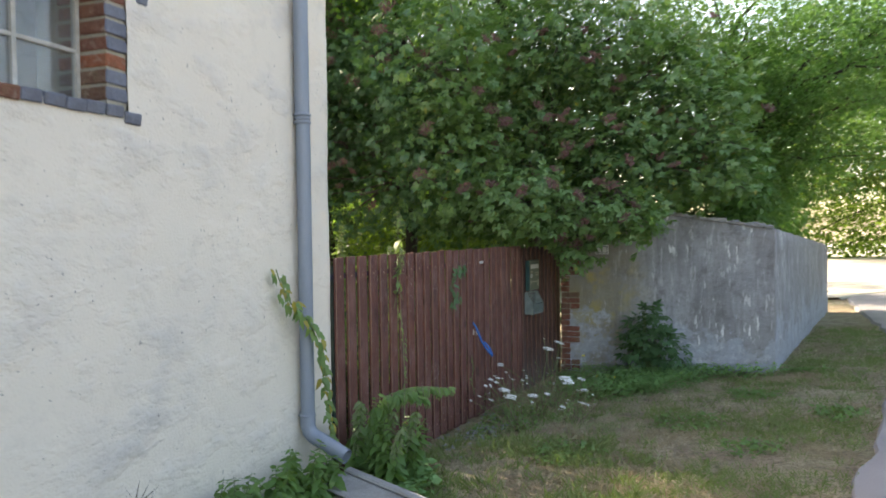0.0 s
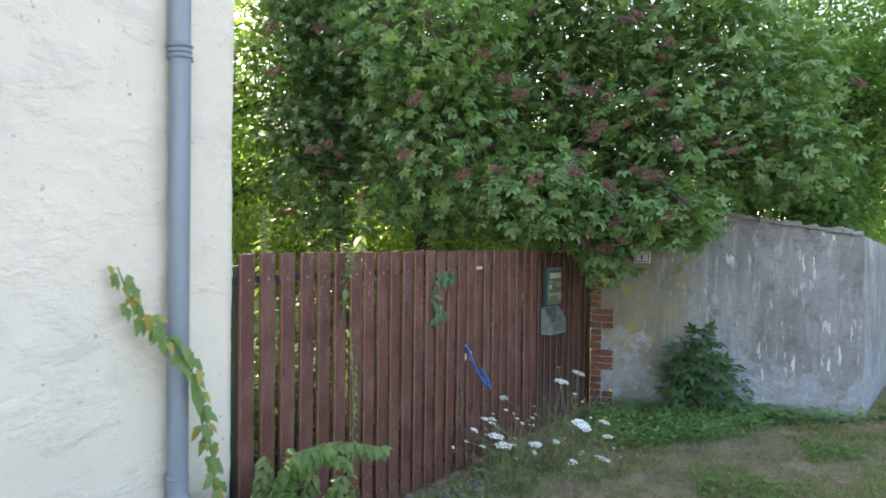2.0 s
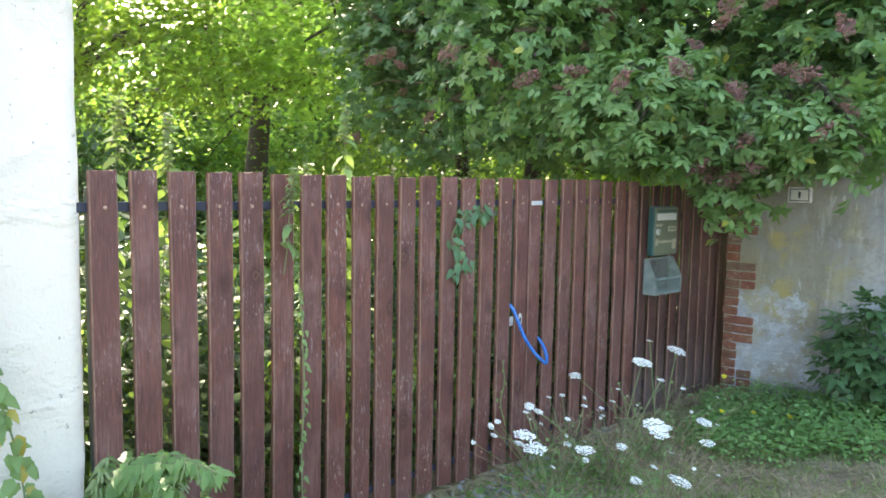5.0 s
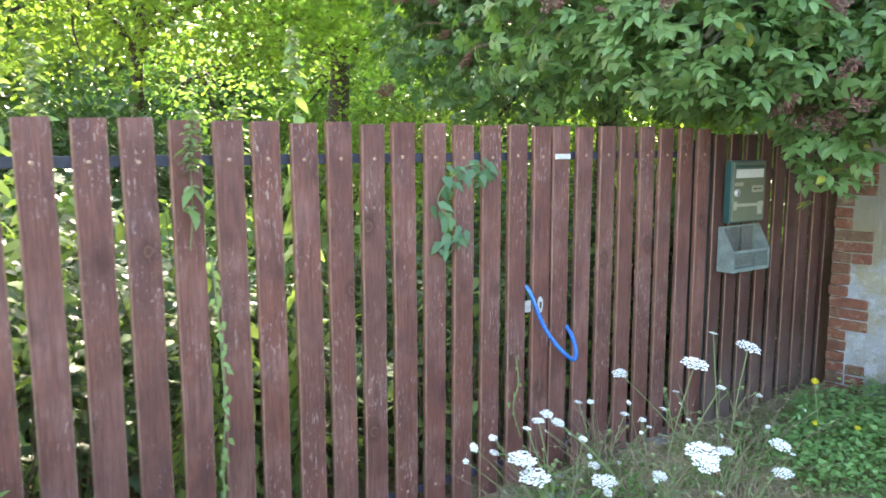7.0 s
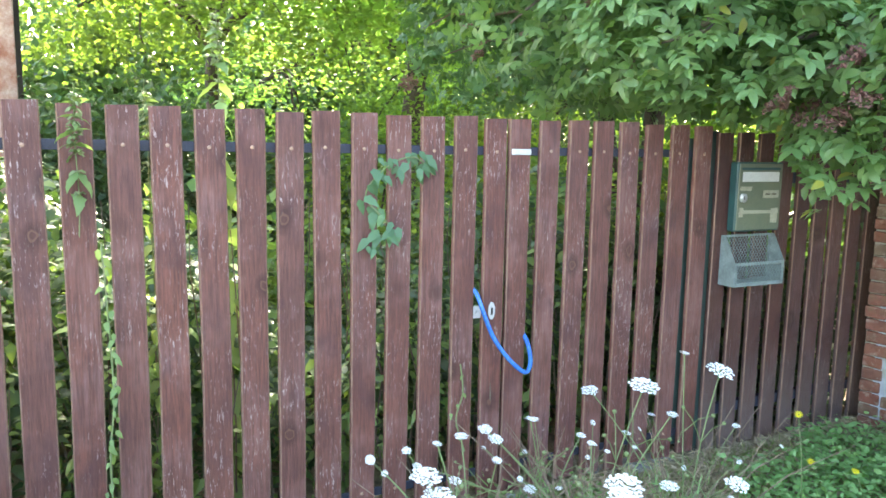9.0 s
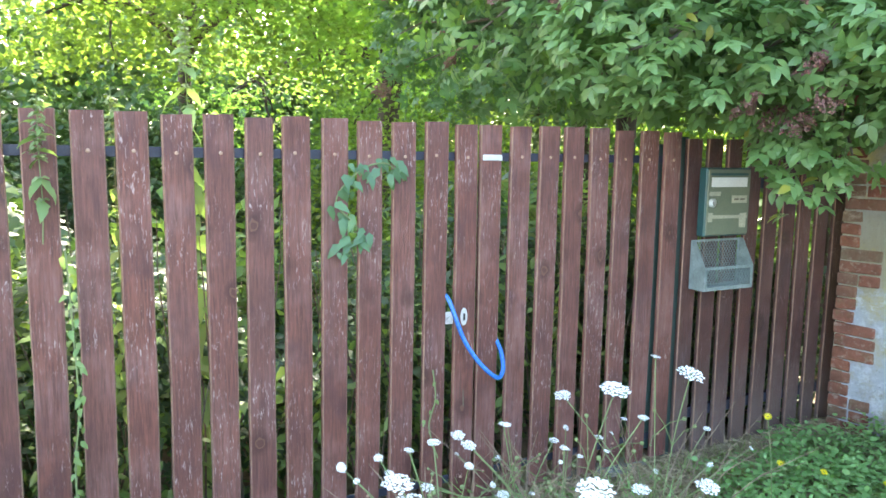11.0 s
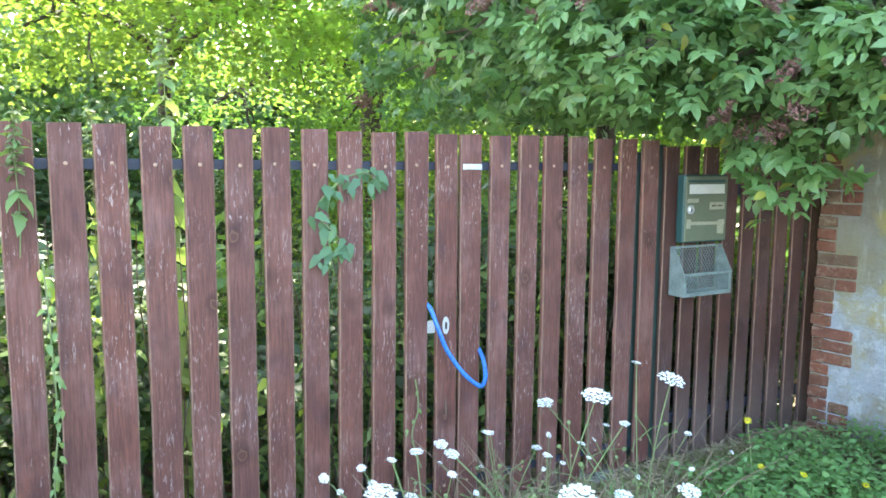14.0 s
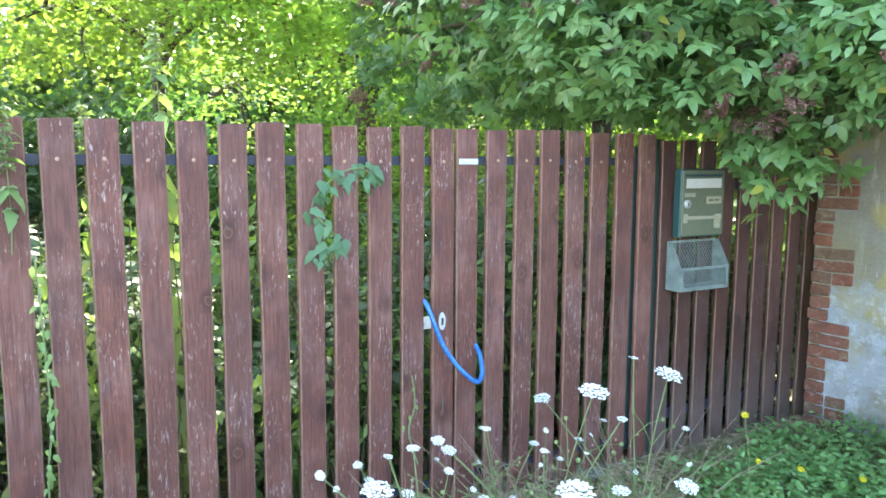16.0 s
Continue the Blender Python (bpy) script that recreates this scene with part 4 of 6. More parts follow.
# ---- letter box and paper tray ----
BOX_S = 3.505
mail = thing("letter_box", "grey-green metal letter box with peeling pale tape", "letter box", FENCE @ pose(BOX_S, -0.005, 0))
BW, BD = 0.330, 0.052
bm = bmesh.new()
box(bm, (0, -BD, 1.085), (BW, 0, 1.445), 0.006)
body = part("body", bm, M_BOX_SIDE, mail, "teal painted steel case")
bm = bmesh.new()
box(bm, (0.008, -BD - 0.006, 1.092), (BW - 0.006, -BD + 0.001, 1.438), 0.004)
door = part("door", bm, M_BOX, mail)
front = -BD - 0.0062
bm = bmesh.new()
box(bm, (0.02, front - 0.004, 1.405), (BW - 0.03, front, 1.418), 0.002)
part("slot_flap", bm, M_BOX_SIDE, door)
bm = bmesh.new()
box(bm, (0.030, front - 0.003, 1.345), (0.296, front, 1.395), 0.001)
part("label_strip", bm, M_PAPER, door, "white paper label strip")
bm = bmesh.new()
box(bm, (0.185, front - 0.004, 1.260), (0.300, front, 1.300), 0.001)
part("name_plate", bm, M_TAPE, door)
bm = bmesh.new()
for x0 in (0.20, 0.245):
    box(bm, (x0, front - 0.0055, 1.276), (x0 + 0.035, front - 0.0042, 1.284))
part("writing_bar", bm, M_TWIG, door)
tape_r = random.Random(5)
for x0, x1, z0, z1 in ((0.018, 0.305, 1.178, 1.196), (0.018, 0.05, 1.165, 1.21), (0.255, 0.30, 1.13, 1.205), (0.02, 0.10, 1.300, 1.318)):
    bm = bmesh.new()
    box(bm, (x0, front - 0.0025, z0), (x1, front, z1), 0, 0.003, tape_r)
    part("tape_remnant", bm, M_TAPE, door)
bm = bmesh.new()
tube(bm, [(0.040, front + 0.001, 1.262), (0.040, front - 0.012, 1.262)], 0.023, 16)
cyl = part("lock_cylinder", bm, M_ALU, door, "round chrome lock", True)
bm = bmesh.new()
box(bm, (0.0375, front - 0.0135, 1.253), (0.0425, front - 0.0123, 1.271))
part("key_slot", bm, M_INK, cyl)

tray = thing("paper_tray", "pale grey-green wire mesh tray below the letter box", "tray", FENCE @ pose(BOX_S - 0.03, -0.005, 0))
TW, T0, T1, TD = 0.362, 0.805, 1.065, 0.105
for x in (0.0, TW - 0.004):
    bm = bmesh.new()
    f = bm.faces.new([bm.verts.new((x, y, z)) for y, z in ((0, T0), (-TD, T0), (-TD, T0 + 0.125), (-0.03, T1), (0, T1))])
    ext = bmesh.ops.extrude_face_region(bm, geom=[f])["geom"]
    bmesh.ops.translate(bm, verts=[v for v in ext if isinstance(v, bmesh.types.BMVert)], vec=(0.004, 0, 0))
    bmesh.ops.recalc_face_normals(bm, faces=bm.faces)
    part("side_plate", bm, M_TRAY, tray)
bm = bmesh.new()
box(bm, (0.004, -TD, T0), (TW - 0.004, 0, T0 + 0.005))
part("bottom", bm, M_TRAY, tray)


def mesh_sheet(y, z0, z1, margin, step=0.021):
    """Expanded metal: thin crossing strips within a rim."""
    bm = bmesh.new()
    x0, x1 = 0.004, TW - 0.004
    for lo, hi in (((x0, y, z0), (x1, y + 0.004, z0 + margin)), ((x0, y, z1 - margin), (x1, y + 0.004, z1)), ((x0, y, z0 + margin), (x0 + margin, y + 0.004, z1 - margin)), ((x1 - margin, y, z0 + margin), (x1, y + 0.004, z1 - margin))):
        box(bm, lo, hi)
    a0, a1, b0, b1 = x0 + margin, x1 - margin, z0 + margin, z1 - margin
    slope = 1.35
    for sgn in (1, -1):
        c = -1.0
        while c < 1.0:
            pts = []
            for z in (b0, b1):
                pts.append((c + sgn * (z - b0) / slope, z))
            (xa, za), (xb, zb) = pts
            if xa > xb:
                xa, za, xb, zb = xb, zb, xa, za
            if xb > a0 and xa < a1:
                if xa < a0:
                    za += (zb - za) * (a0 - xa) / (xb - xa)
                    xa = a0
                if xb > a1:
                    zb = za + (zb - za) * (a1 - xa) / (xb - xa)
                    xb = a1
                if abs(xb - xa) > 0.002:
                    tube(bm, [(xa, y + 0.002, za), (xb, y + 0.002, zb)], 0.0016, 4, False)
            c += step
    return bm


part("mesh_front", mesh_sheet(-TD, T0 + 0.006, T0 + 0.125, 0.014), M_TRAY, tray)
part("mesh_back", mesh_sheet(-0.008, T0 + 0.006, T1, 0.012), M_TRAY, tray)

# concrete sill under the fence
bm = bmesh.new()
sr = random.Random(15)
for i in range(14):
    s0 = 0.2 + i * 0.34
    low = 0.0 if s0 > 2.2 else -0.02
    box(bm, (s0, -0.045 + sr.uniform(-0.02, 0.02), -0.30), (s0 + 0.345, 0.14, -0.135 + low + sr.uniform(-0.008, 0.008)), 0.012, 0.006, sr)
sill = part("concrete_sill", bm, M_CONCRETE)
sill.matrix_basis = FENCE
tagged(sill, "rough grey concrete strip under the fence", "sill", kind="structure")

# shed behind the house end: a brick pier and a faded teal door
shed = thing("shed", "garden shed with a whitewashed brick pier and faded teal boards", "shed")
bm = bmesh.new()
box(bm, (-6.55, 5.62, -0.3), (-6.25, 5.80, 3.6), 0.01)
part("pier", bm, surface("flaking_whitewash_on_brick", (0.60, 0.50, 0.44), (0.36, 0.15, 0.10), 9.0, 0.95, 40.0, 0.8), shed)
bm = bmesh.new()
box(bm, (-6.65, 5.805, -0.3), (-6.56, 5.86, 3.4), 0.005)
part("post", bm, M_BARK, shed)
for i in range(6):
    bm = bmesh.new()
    box(bm, (-6.45, 4.98 + i * 0.105, -0.2), (-6.42, 5.08 + i * 0.105, 2.1), 0.004)
    part("board", bm, M_TEAL, shed)
bm = bmesh.new()
box(bm, (-6.6, 4.9, 2.1), (-6.36, 5.615, 3.4), 0.01)
part("lintel", bm, M_FRAMEWHITE, shed)


# ---- trees ----
def wood(bm, base, lobes, trunk_r, fork, rng, seg=8, twigs=4):
    """A tapered trunk to the fork, a limb into each lobe, and branches off each limb."""
    base, fork = Vector(base), Vector(fork)
    tube(bm, curve_pts(base, fork, (rng.uniform(-0.1, 0.1), rng.uniform(-0.1, 0.1), 0), 6, rng, 0.03), [trunk_r * (1.25 - 0.09 * i) for i in range(7)], seg + 2)
    for c, r in lobes:
        c = Vector(c)
        limb = curve_pts(fork, c, (0, 0, 0.12 * (c - fork).length), 6, rng, 0.06)
        tube(bm, limb, [trunk_r * (0.6 - 0.075 * i) for i in range(7)], seg)
        for k in range(twigs):
            d = Vector((rng.gauss(0, 1), rng.gauss(0, 1), rng.gauss(0.2, 0.7))).normalized()
            tip = c + Vector([d[i] * r[i] * 0.92 for i in range(3)])
            tube(bm, curve_pts(limb[rng.randrange(3, 6)], tip, (0, 0, 0.1), 5, rng, 0.06), [trunk_r * 0.2 * (1 - 0.15 * i) for i in range(6)], 5)
    return bm


def tree(name, label, base, fork_h, lobes, trunk_r, material, seed, clumps, per, size, spread=0.28, inner=0.8, fine=1.0, lobed=False):
    rng, nr = random.Random(seed), np.random.default_rng(seed)
    base = (base[0], base[1], gz(base[0], base[1]) - 0.1)
    top = thing(name, label, "tree")
    fork = (base[0] + rng.uniform(-0.15, 0.15), base[1] + rng.uniform(-0.15, 0.15), fork_h)
    part("trunk", wood(bmesh.new(), base, lobes, trunk_r, fork, rng), M_BARK, top, smooth=True)
    p, d = sprays(nr, lobes, int(clumps * 1.3), int(per * 2.3 * fine), spread * (1.2 if fine == 1.0 else 0.95))
    size *= fine ** -0.5
    if lobed:                                            # open the crown up in patches, as light comes through a real one
        gap = np.array([noise.noise((q[0] * 1.3, q[1] * 1.3, q[2] * 1.9)) + 0.5 * noise.noise((q[0] * 3.4, q[1] * 3.4, q[2] * 4.0)) for q in p]) > 0.16
        p, d = p[~gap], d[~gap]
    along = d * 0.5 + nr.normal(size=p.shape) * np.array([0.8, 0.8, 0.45]) + np.array([0, 0, -0.2])
    up = np.array([0, 0, 1.0]) + nr.normal(size=p.shape) * 0.32
    me = cloud("crown", LOBED_V if lobed else LEAF4_V, LOBED_F if lobed else LEAF4_F, p, turns_of(along, up), nr.uniform(0.42, 0.82, len(p)) * size, material)
    put("crown", me, top)
    k = int(clumps * inner)
    p, d = in_lobes(nr, lobes, k, 0.1, 0.85)
    me = cloud("inner_crown", LEAF4_V, LEAF4_F, p, turns_of(nr.normal(size=p.shape) + np.array([0, 0, -0.2]), np.array([0, 0, 0.7]) + nr.normal(size=p.shape) * 0.6), nr.uniform(0.9, 1.5, k) * size, material)
    put("inner_crown", me, top)
    return top


TALL = (-4.5, 10.7)
tree("tree", "broad yellow-green maple in full leaf", (-11.6, 8.8), 2.9, [((-10, 8.4, 4.2), (2.2, 2.4, 1.7)), ((-9.2, 10.0, 3.6), (1.7, 1.8, 1.3)), ((-9.6, 6.8, 3.6), (1.6, 1.7, 1.5)), ((-8.2, 8.2, 4.8), (1.8, 2.0, 1.0)), ((-8.6, 8.4, 3.2), (0.9, 1.6, 0.7)), ((-8.9, 6.6, 2.9), (0.8, 1.0, 0.7))], 0.13, M_LIME, 21, 520, 18, 0.118, 0.40, 0.9, 1.0, True)
# highest lobes are mostly out of view, added to shade verge and lane
tree("tree", "tall mid-green garden tree with a hidden trunk and a high crown added for shade", TALL, 3.2, [((-7.2, 9.6, 3.2), (1.2, 1.3, 0.7)), ((-4.0, 8.6, 5.7), (1.5, 1.4, 0.9)), ((-8.0, 11.2, 3.9), (1.6, 1.5, 1.3)), ((-7.4, 10.4, 4.4), (1.3, 1.3, 0.9)), ((-4.5, 9.7, 6.1), (1.9, 1.8, 1.3)), ((-6.0, 11.6, 6.2), (2.0, 2.0, 1.5))], 0.10, M_GARDEN, 22, 640, 18, 0.120, 0.38, 0.8, 1.0, True)
tree("tree", "yellow-green tree with a thick dark trunk behind the garden lawn", (-12.6, 12.9), 3.3, [((-12.6, 12.6, 4.6), (2.6, 2.8, 1.3)), ((-11.4, 11.2, 3.7), (1.5, 1.4, 0.8)), ((-11.6, 14.2, 3.6), (1.6, 1.5, 0.9)), ((-12.6, 12.8, 6.6), (3.0, 3.0, 1.6)), ((-14.6, 14.6, 2.6), (1.6, 1.6, 1.4)), ((-14.8, 10.6, 2.6), (1.6, 1.6, 1.4))], 0.25, M_GARDEN, 23, 620, 16, 0.145, 0.44, 0.8, 1.0, True)
tree("tree", "tall mid-green tree at the end of the garden", (-7.2, 16.4), 2.6, [((-7.0, 16.2, 4.3), (2.1, 2.0, 1.8)), ((-5.6, 15.2, 3.2), (1.6, 1.5, 1.3)), ((-8.4, 15.4, 3.2), (1.6, 1.5, 1.4)), ((-6.8, 15.8, 6.4), (2.0, 1.8, 1.5))], 0.2, M_GARDEN, 24, 600, 14, 0.17, 0.36, 0.8, 1.0, True)
# last lobe lies out of view, added to keep sun off the elder
tree("tree", "dark green tree behind the elder, its unseen top added to shade it", (-3.4, 14.0), 2.6, [((-3.6, 13.9, 4.6), (2.0, 1.7, 1.8)), ((-5.0, 12.9, 4.4), (1.4, 1.4, 1.3)), ((-2.2, 14.0, 5.6), (1.7, 1.5, 1.4)), ((-4.0, 13.6, 6.4), (1.8, 1.6, 1.2)), ((-4.2, 13.2, 7.6), (2.0, 1.8, 1.2))], 0.2, M_DEEP, 25, 760, 22, 0.10, 0.28)
# last four lobes lie out of view, added to shade elder, verge and road
tree("tree", "dark blue-green garden tree with gaps in its crown and unseen shading boughs", (-6.9, 12.8), 2.4, [((-7.5, 11.7, 3.3), (0.95, 0.95, 1.0)), ((-7.2, 11.8, 4.8), (1.2, 1.1, 1.0)), ((-6.3, 11.4, 4.4), (1.0, 1.0, 0.9)), ((-6.6, 11.8, 2.9), (0.9, 0.9, 0.7)), ((-6.9, 11.7, 1.9), (0.9, 0.7, 0.75)), ((-6.9, 12.0, 6.2), (1.5, 1.4, 1.0)), ((-6.0, 12.2, 7.6), (2.0, 1.9, 1.2)), ((-5.0, 11.4, 6.7), (1.6, 1.5, 1.0)), ((-6.3, 9.7, 6.6), (1.8, 1.6, 0.9)), ((-6.3, 8.0, 6.5), (1.7, 1.4, 0.9))], 0.12, M_DEEP, 31, 640, 16, 0.13, 0.34, 0.3)
tree("tree", "mid-green tree leaning over the wall and lane", (0.0, 13.6), 2.2, [((0.2, 13.4, 3.3), (1.5, 1.5, 1.2)), ((1.0, 13.6, 3.0), (1.2, 1.2, 0.8)), ((-0.6, 12.6, 4.2), (1.2, 1.1, 1.2)), ((1.3, 13.0, 4.4), (1.6, 1.6, 1.1)), ((2.6, 14.2, 5.0), (1.7, 1.7, 1.1)), ((0.2, 14.2, 5.4), (1.8, 1.7, 1.3)), ((3.0, 16.0, 4.2), (1.3, 1.4, 0.9))], 0.17, M_MID, 26, 1250, 22, 0.10, 0.27, 0.5)
tree("tree", "mid-green tree behind the long wall", (0.3, 23.2), 2.2, [((0.4, 23.0, 3.4), (1.8, 1.5, 1.6)), ((0.9, 23.0, 5.6), (2.0, 1.6, 1.5))], 0.16, M_MID, 27, 520, 20, 0.12, 0.30)
tree("tree", "sunlit tree at the far end of the lane", (13.5, 48.0), 3.0, [((6.6, 45.4, 5.3), (3.0, 2.7, 2.6)), ((4.2, 44.4, 6.2), (3.2, 2.7, 2.7)), ((9.4, 45.0, 6.0), (3.4, 3.0, 2.9)), ((6.4, 45.6, 9.4), (4.0, 3.0, 2.4)), ((12.0, 44.4, 3.2), (2.2, 2.0, 2.4)), ((5.4, 48.0, 1.6), (2.4, 1.5, 2.4)), ((9.2, 48.6, 1.8), (2.6, 1.5, 2.6)), ((2.0, 49.0, 2.0), (2.4, 1.5, 2.8))], 0.16, M_LIME, 28, 560, 18, 0.40, 0.75, 0.3)
tree("tree", "dark tree beside the sunny end of the lane", (9.5, 27.5), 1.6, [((9.0, 27.0, 1.9), (2.0, 1.6, 1.7)), ((10.6, 27.0, 4.6), (2.4, 2.0, 2.2)), ((8.0, 26.0, 4.4), (2.0, 1.8, 1.6)), ((8.0, 26.4, 6.6), (2.2, 2.0, 1.6))], 0.22, M_MID, 29, 640, 18, 0.19, 0.42)
tree("tree", "mid-green tree over the far side of the lane", (5.6, 19.0), 2.6, [((5.4, 18.6, 4.6), (1.7, 1.7, 1.3)), ((4.4, 19.2, 5.8), (1.8, 1.7, 1.3)), ((6.4, 18.2, 6.0), (1.8, 1.8, 1.5))], 0.17, M_MID, 30, 560, 20, 0.125, 0.30)


def shrub(name, label, category, lobes, material, seed, n, size, lo=0.35):
    """A shrub down to the ground: some stems and a crown of leaves."""
    rng, nr = random.Random(seed), np.random.default_rng(seed)
    top = thing(name, label, category)
    c0 = Vector(lobes[0][0])
    for c, r in lobes:
        b = Vector((c[0] * 0.8 + c0.x * 0.2, c[1] * 0.8 + c0.y * 0.2, 0))
        b.z = gz(b.x, b.y) - 0.05
        for k in range(3):
            tip = Vector(c) + Vector([rng.uniform(-0.6, 0.6) * r[i] for i in range(3)])
            bm = bmesh.new()
            tube(bm, curve_pts(b, tip, (0, 0, 0.05), 5, rng, 0.03), [0.03 - 0.0045 * i for i in range(6)], 6)
            part("stem", bm, M_BARK, top)
    p, d = in_lobes(nr, lobes, n, lo, 1.05)
    p += nr.normal(size=p.shape) * 0.06
    p[:, 2] = np.maximum(p[:, 2], ground_z(p[:, 0], p[:, 1]) + 0.02)
    along = d + nr.normal(size=p.shape) * 0.6 + np.array([0, 0, -0.3])
    up = np.array([0, 0, 1.0]) + d * 0.4 + nr.normal(size=p.shape) * 0.4
    put("crown", cloud("crown", LEAF4_V, LEAF4_F, p, turns_of(along, up), nr.uniform(0.7, 1.2, n) * size, material), top)
    return top


shrub("shrub", "dark evergreen hedge shrub in the garden", "shrub", [((-7.6, 6.9, 0.9), (0.9, 1.2, 1.25)), ((-8.2, 9.0, 0.6), (0.8, 1.2, 0.9)), ((-7.0, 5.6, 0.9), (0.7, 0.8, 1.35))], M_DEEP, 41, 24000, 0.09)
shrub("shrub", "loose sunlit shrub with pale green leaves behind the nettles", "shrub", [((-6.0, 8.7, 1.05), (0.8, 1.0, 0.95)), ((-7.4, 10.4, 1.2), (1.0, 1.2, 1.1))], M_LIME, 46, 4500, 0.07)
# added to stand in for a bright, sunlit gap beyond the lawn
shrub("shrub", "thin yellow-green shrub added for a sunlit gap beyond the lawn", "shrub", [((-15.6, 13.9, 1.5), (1.3, 1.5, 1.9)), ((-17.2, 16.4, 1.6), (1.4, 1.5, 2.0))], M_LIME, 45, 3600, 0.17)
shrub("shrub", "bright green shrub at the garden's end", "shrub", [((-9.6, 13.4, 1.0), (1.4, 1.4, 1.4)), ((-7.0, 14.2, 0.9), (1.3, 1.2, 1.3)), ((-5.0, 14.0, 0.9), (1.2, 1.1, 1.3))], M_LIME, 42, 26000, 0.085)
shrub("shrub", "green bush behind the top of the long wall", "shrub", [((0.05, 12.2, 1.5), (0.5, 0.8, 0.7)), ((0.45, 14.6, 1.4), (0.5, 1.0, 0.7)), ((0.9, 16.8, 1.2), (0.45, 0.9, 0.7)), ((0.35, 12.6, 2.3), (0.5, 1.3, 0.8)), ((0.7, 15.0, 2.3), (0.5, 1.4, 0.9)), ((1.2, 17.4, 2.0), (0.5, 1.2, 0.9)), ((-0.55, 12.4, 1.9), (0.65, 0.6, 0.85)), ((-0.9, 12.9, 2.3), (0.6, 0.6, 0.8))], M_MID, 43, 20000, 0.10)
shrub("shrub", "overgrown green shrub behind the gate", "shrub", [((-4.6, 6.8, 0.3), (0.9, 1.0, 0.9)), ((-4.4, 8.4, 0.3), (0.9, 1.0, 0.8)), ((-4.9, 10.0, 0.4), (0.9, 1.0, 1.0)), ((-4.6, 5.3, 0.4), (0.8, 0.8, 1.0))], M_WEED, 44, 11000, 0.11)

# distant woodland all round, so that the horizon is closed
nr = np.random.default_rng(50)
for label, c0, c1, n, material in (("distant dark hedge trees behind the garden", (-24, 2), (-14, 26), 52000, M_FAR), ("distant trees behind the long wall", (-14, 27), (-5.0, 31), 7000, M_FAR), ("distant trees across the end of the lane", (9.5, 36), (22, 38), 6000, M_MID), ("distant trees on the lane's far side", (16, 34), (22, -12), 9000, M_DEEP)):
    u = nr.random(n)
    base = np.outer(1 - u, c0) + np.outer(u, c1)
    h = 6.0 + 2.0 * np.sin(u * 21) + 1.2 * np.sin(u * 47 + 1)
    p = np.stack([base[:, 0] + nr.normal(size=n) * 0.9, base[:, 1] + nr.normal(size=n) * 0.9, nr.random(n) ** 0.85 * h - 0.2], 1)
    me = cloud("far_trees", LEAF4_V, LEAF4_F, p, turns_of(nr.normal(size=(n, 3)) + np.array([0, 0, -0.4]), nr.normal(size=(n, 3)) * 0.5 + np.array([0, 0, 1.0])), nr.uniform(0.4, 0.75, n) * (0.55 if n > 30000 else 1.0), material)
    tagged(new("far_trees", me), label, "trees", kind="stuff")

# ---- the elder over the gate and wall ----
elder = thing("elder_bush", "large elder bush with drooping leaves and reddish unripe berries", "bush")
DROOP = [((-1.62, 8.64, 1.80), (0.28, 0.25, 0.26)), ((-1.60, 8.72, 1.54), (0.20, 0.16, 0.22)), ((-1.40, 8.72, 1.80), (0.27, 0.2, 0.24)), ((-1.15, 8.62, 1.92), (0.26, 0.22, 0.2)), ((-2.16, 8.41, 2.1), (0.59, 0.52, 0.39)), ((-0.95, 8.69, 1.9), (0.35, 0.17, 0.25))]
ELDER = DROOP + [((-3.13, 8.33, 2.73), (0.71, 0.8, 1.01)), ((-3.26, 8.28, 3.78), (0.92, 0.92, 0.84)), ((-5.2, 11.4, 3.7), (1.2, 1.0, 1.5)), ((-2.16, 9.8, 3.03), (1.43, 1.01, 1.18)), ((-3.26, 9.04, 2.57), (0.97, 0.84, 0.97)), ((-3.59, 9.54, 3.45), (1.01, 0.92, 0.84)), ((-1.24, 9.46, 2.57), (0.92, 0.71, 0.8)), ((-0.57, 9.88, 3.36), (1.01, 0.84, 1.01)), ((-2.0, 9.8, 4.2), (1.6, 1.01, 0.84)), ((-2.25, 9.04, 2.1), (0.63, 0.63, 0.42)), ((-1.45, 8.86, 1.89), (0.39, 0.35, 0.4)), ((-0.95, 8.83, 1.95), (0.35, 0.29, 0.35)), ((-0.15, 9.54, 2.57), (0.63, 0.5, 0.5)), ((-4.5, 8.9, 2.3), (0.8, 0.6, 0.55)), ((-4.7, 9.3, 3.3), (0.9, 0.8, 0.9)), ((-4.8, 9.4, 4.5), (1.1, 0.9, 0.9)), ((-5.2, 9.1, 2.85), (0.62, 0.6, 0.75)), ((-5.4, 9.4, 3.9), (0.85, 0.8, 0.9)), ((-5.5, 9.6, 5.0), (1.0, 0.9, 0.9))]
er = random.Random(70)
part("limb", wood(bmesh.new(), (-2.6, 11.0, gz(-2.6, 11.0) - 0.1), ELDER, 0.11, (-2.55, 10.6, 2.0), er, 8, 5), M_TWIG, elder, smooth=True)
nr = np.random.default_rng(71)
CV, CF = compound(2)
n = 21500
p, d = in_lobes(nr, ELDER, n, 0.62, 1.04)
p += nr.normal(size=p.shape) * 0.05
keep = ~((p[:, 1] > WALL_Y - 0.03) & (p[:, 1] < WALL_Y + 0.45) & (p[:, 0] > -2.0) & (p[:, 2] < 2.25 - 0.16 * (p[:, 0] + 1.9)))
keep &= ~((np.abs(p[:, 0] + 1.14) < 0.2) & (np.abs(p[:, 2] - 1.56) < 0.11) & (p[:, 1] < 9.3))
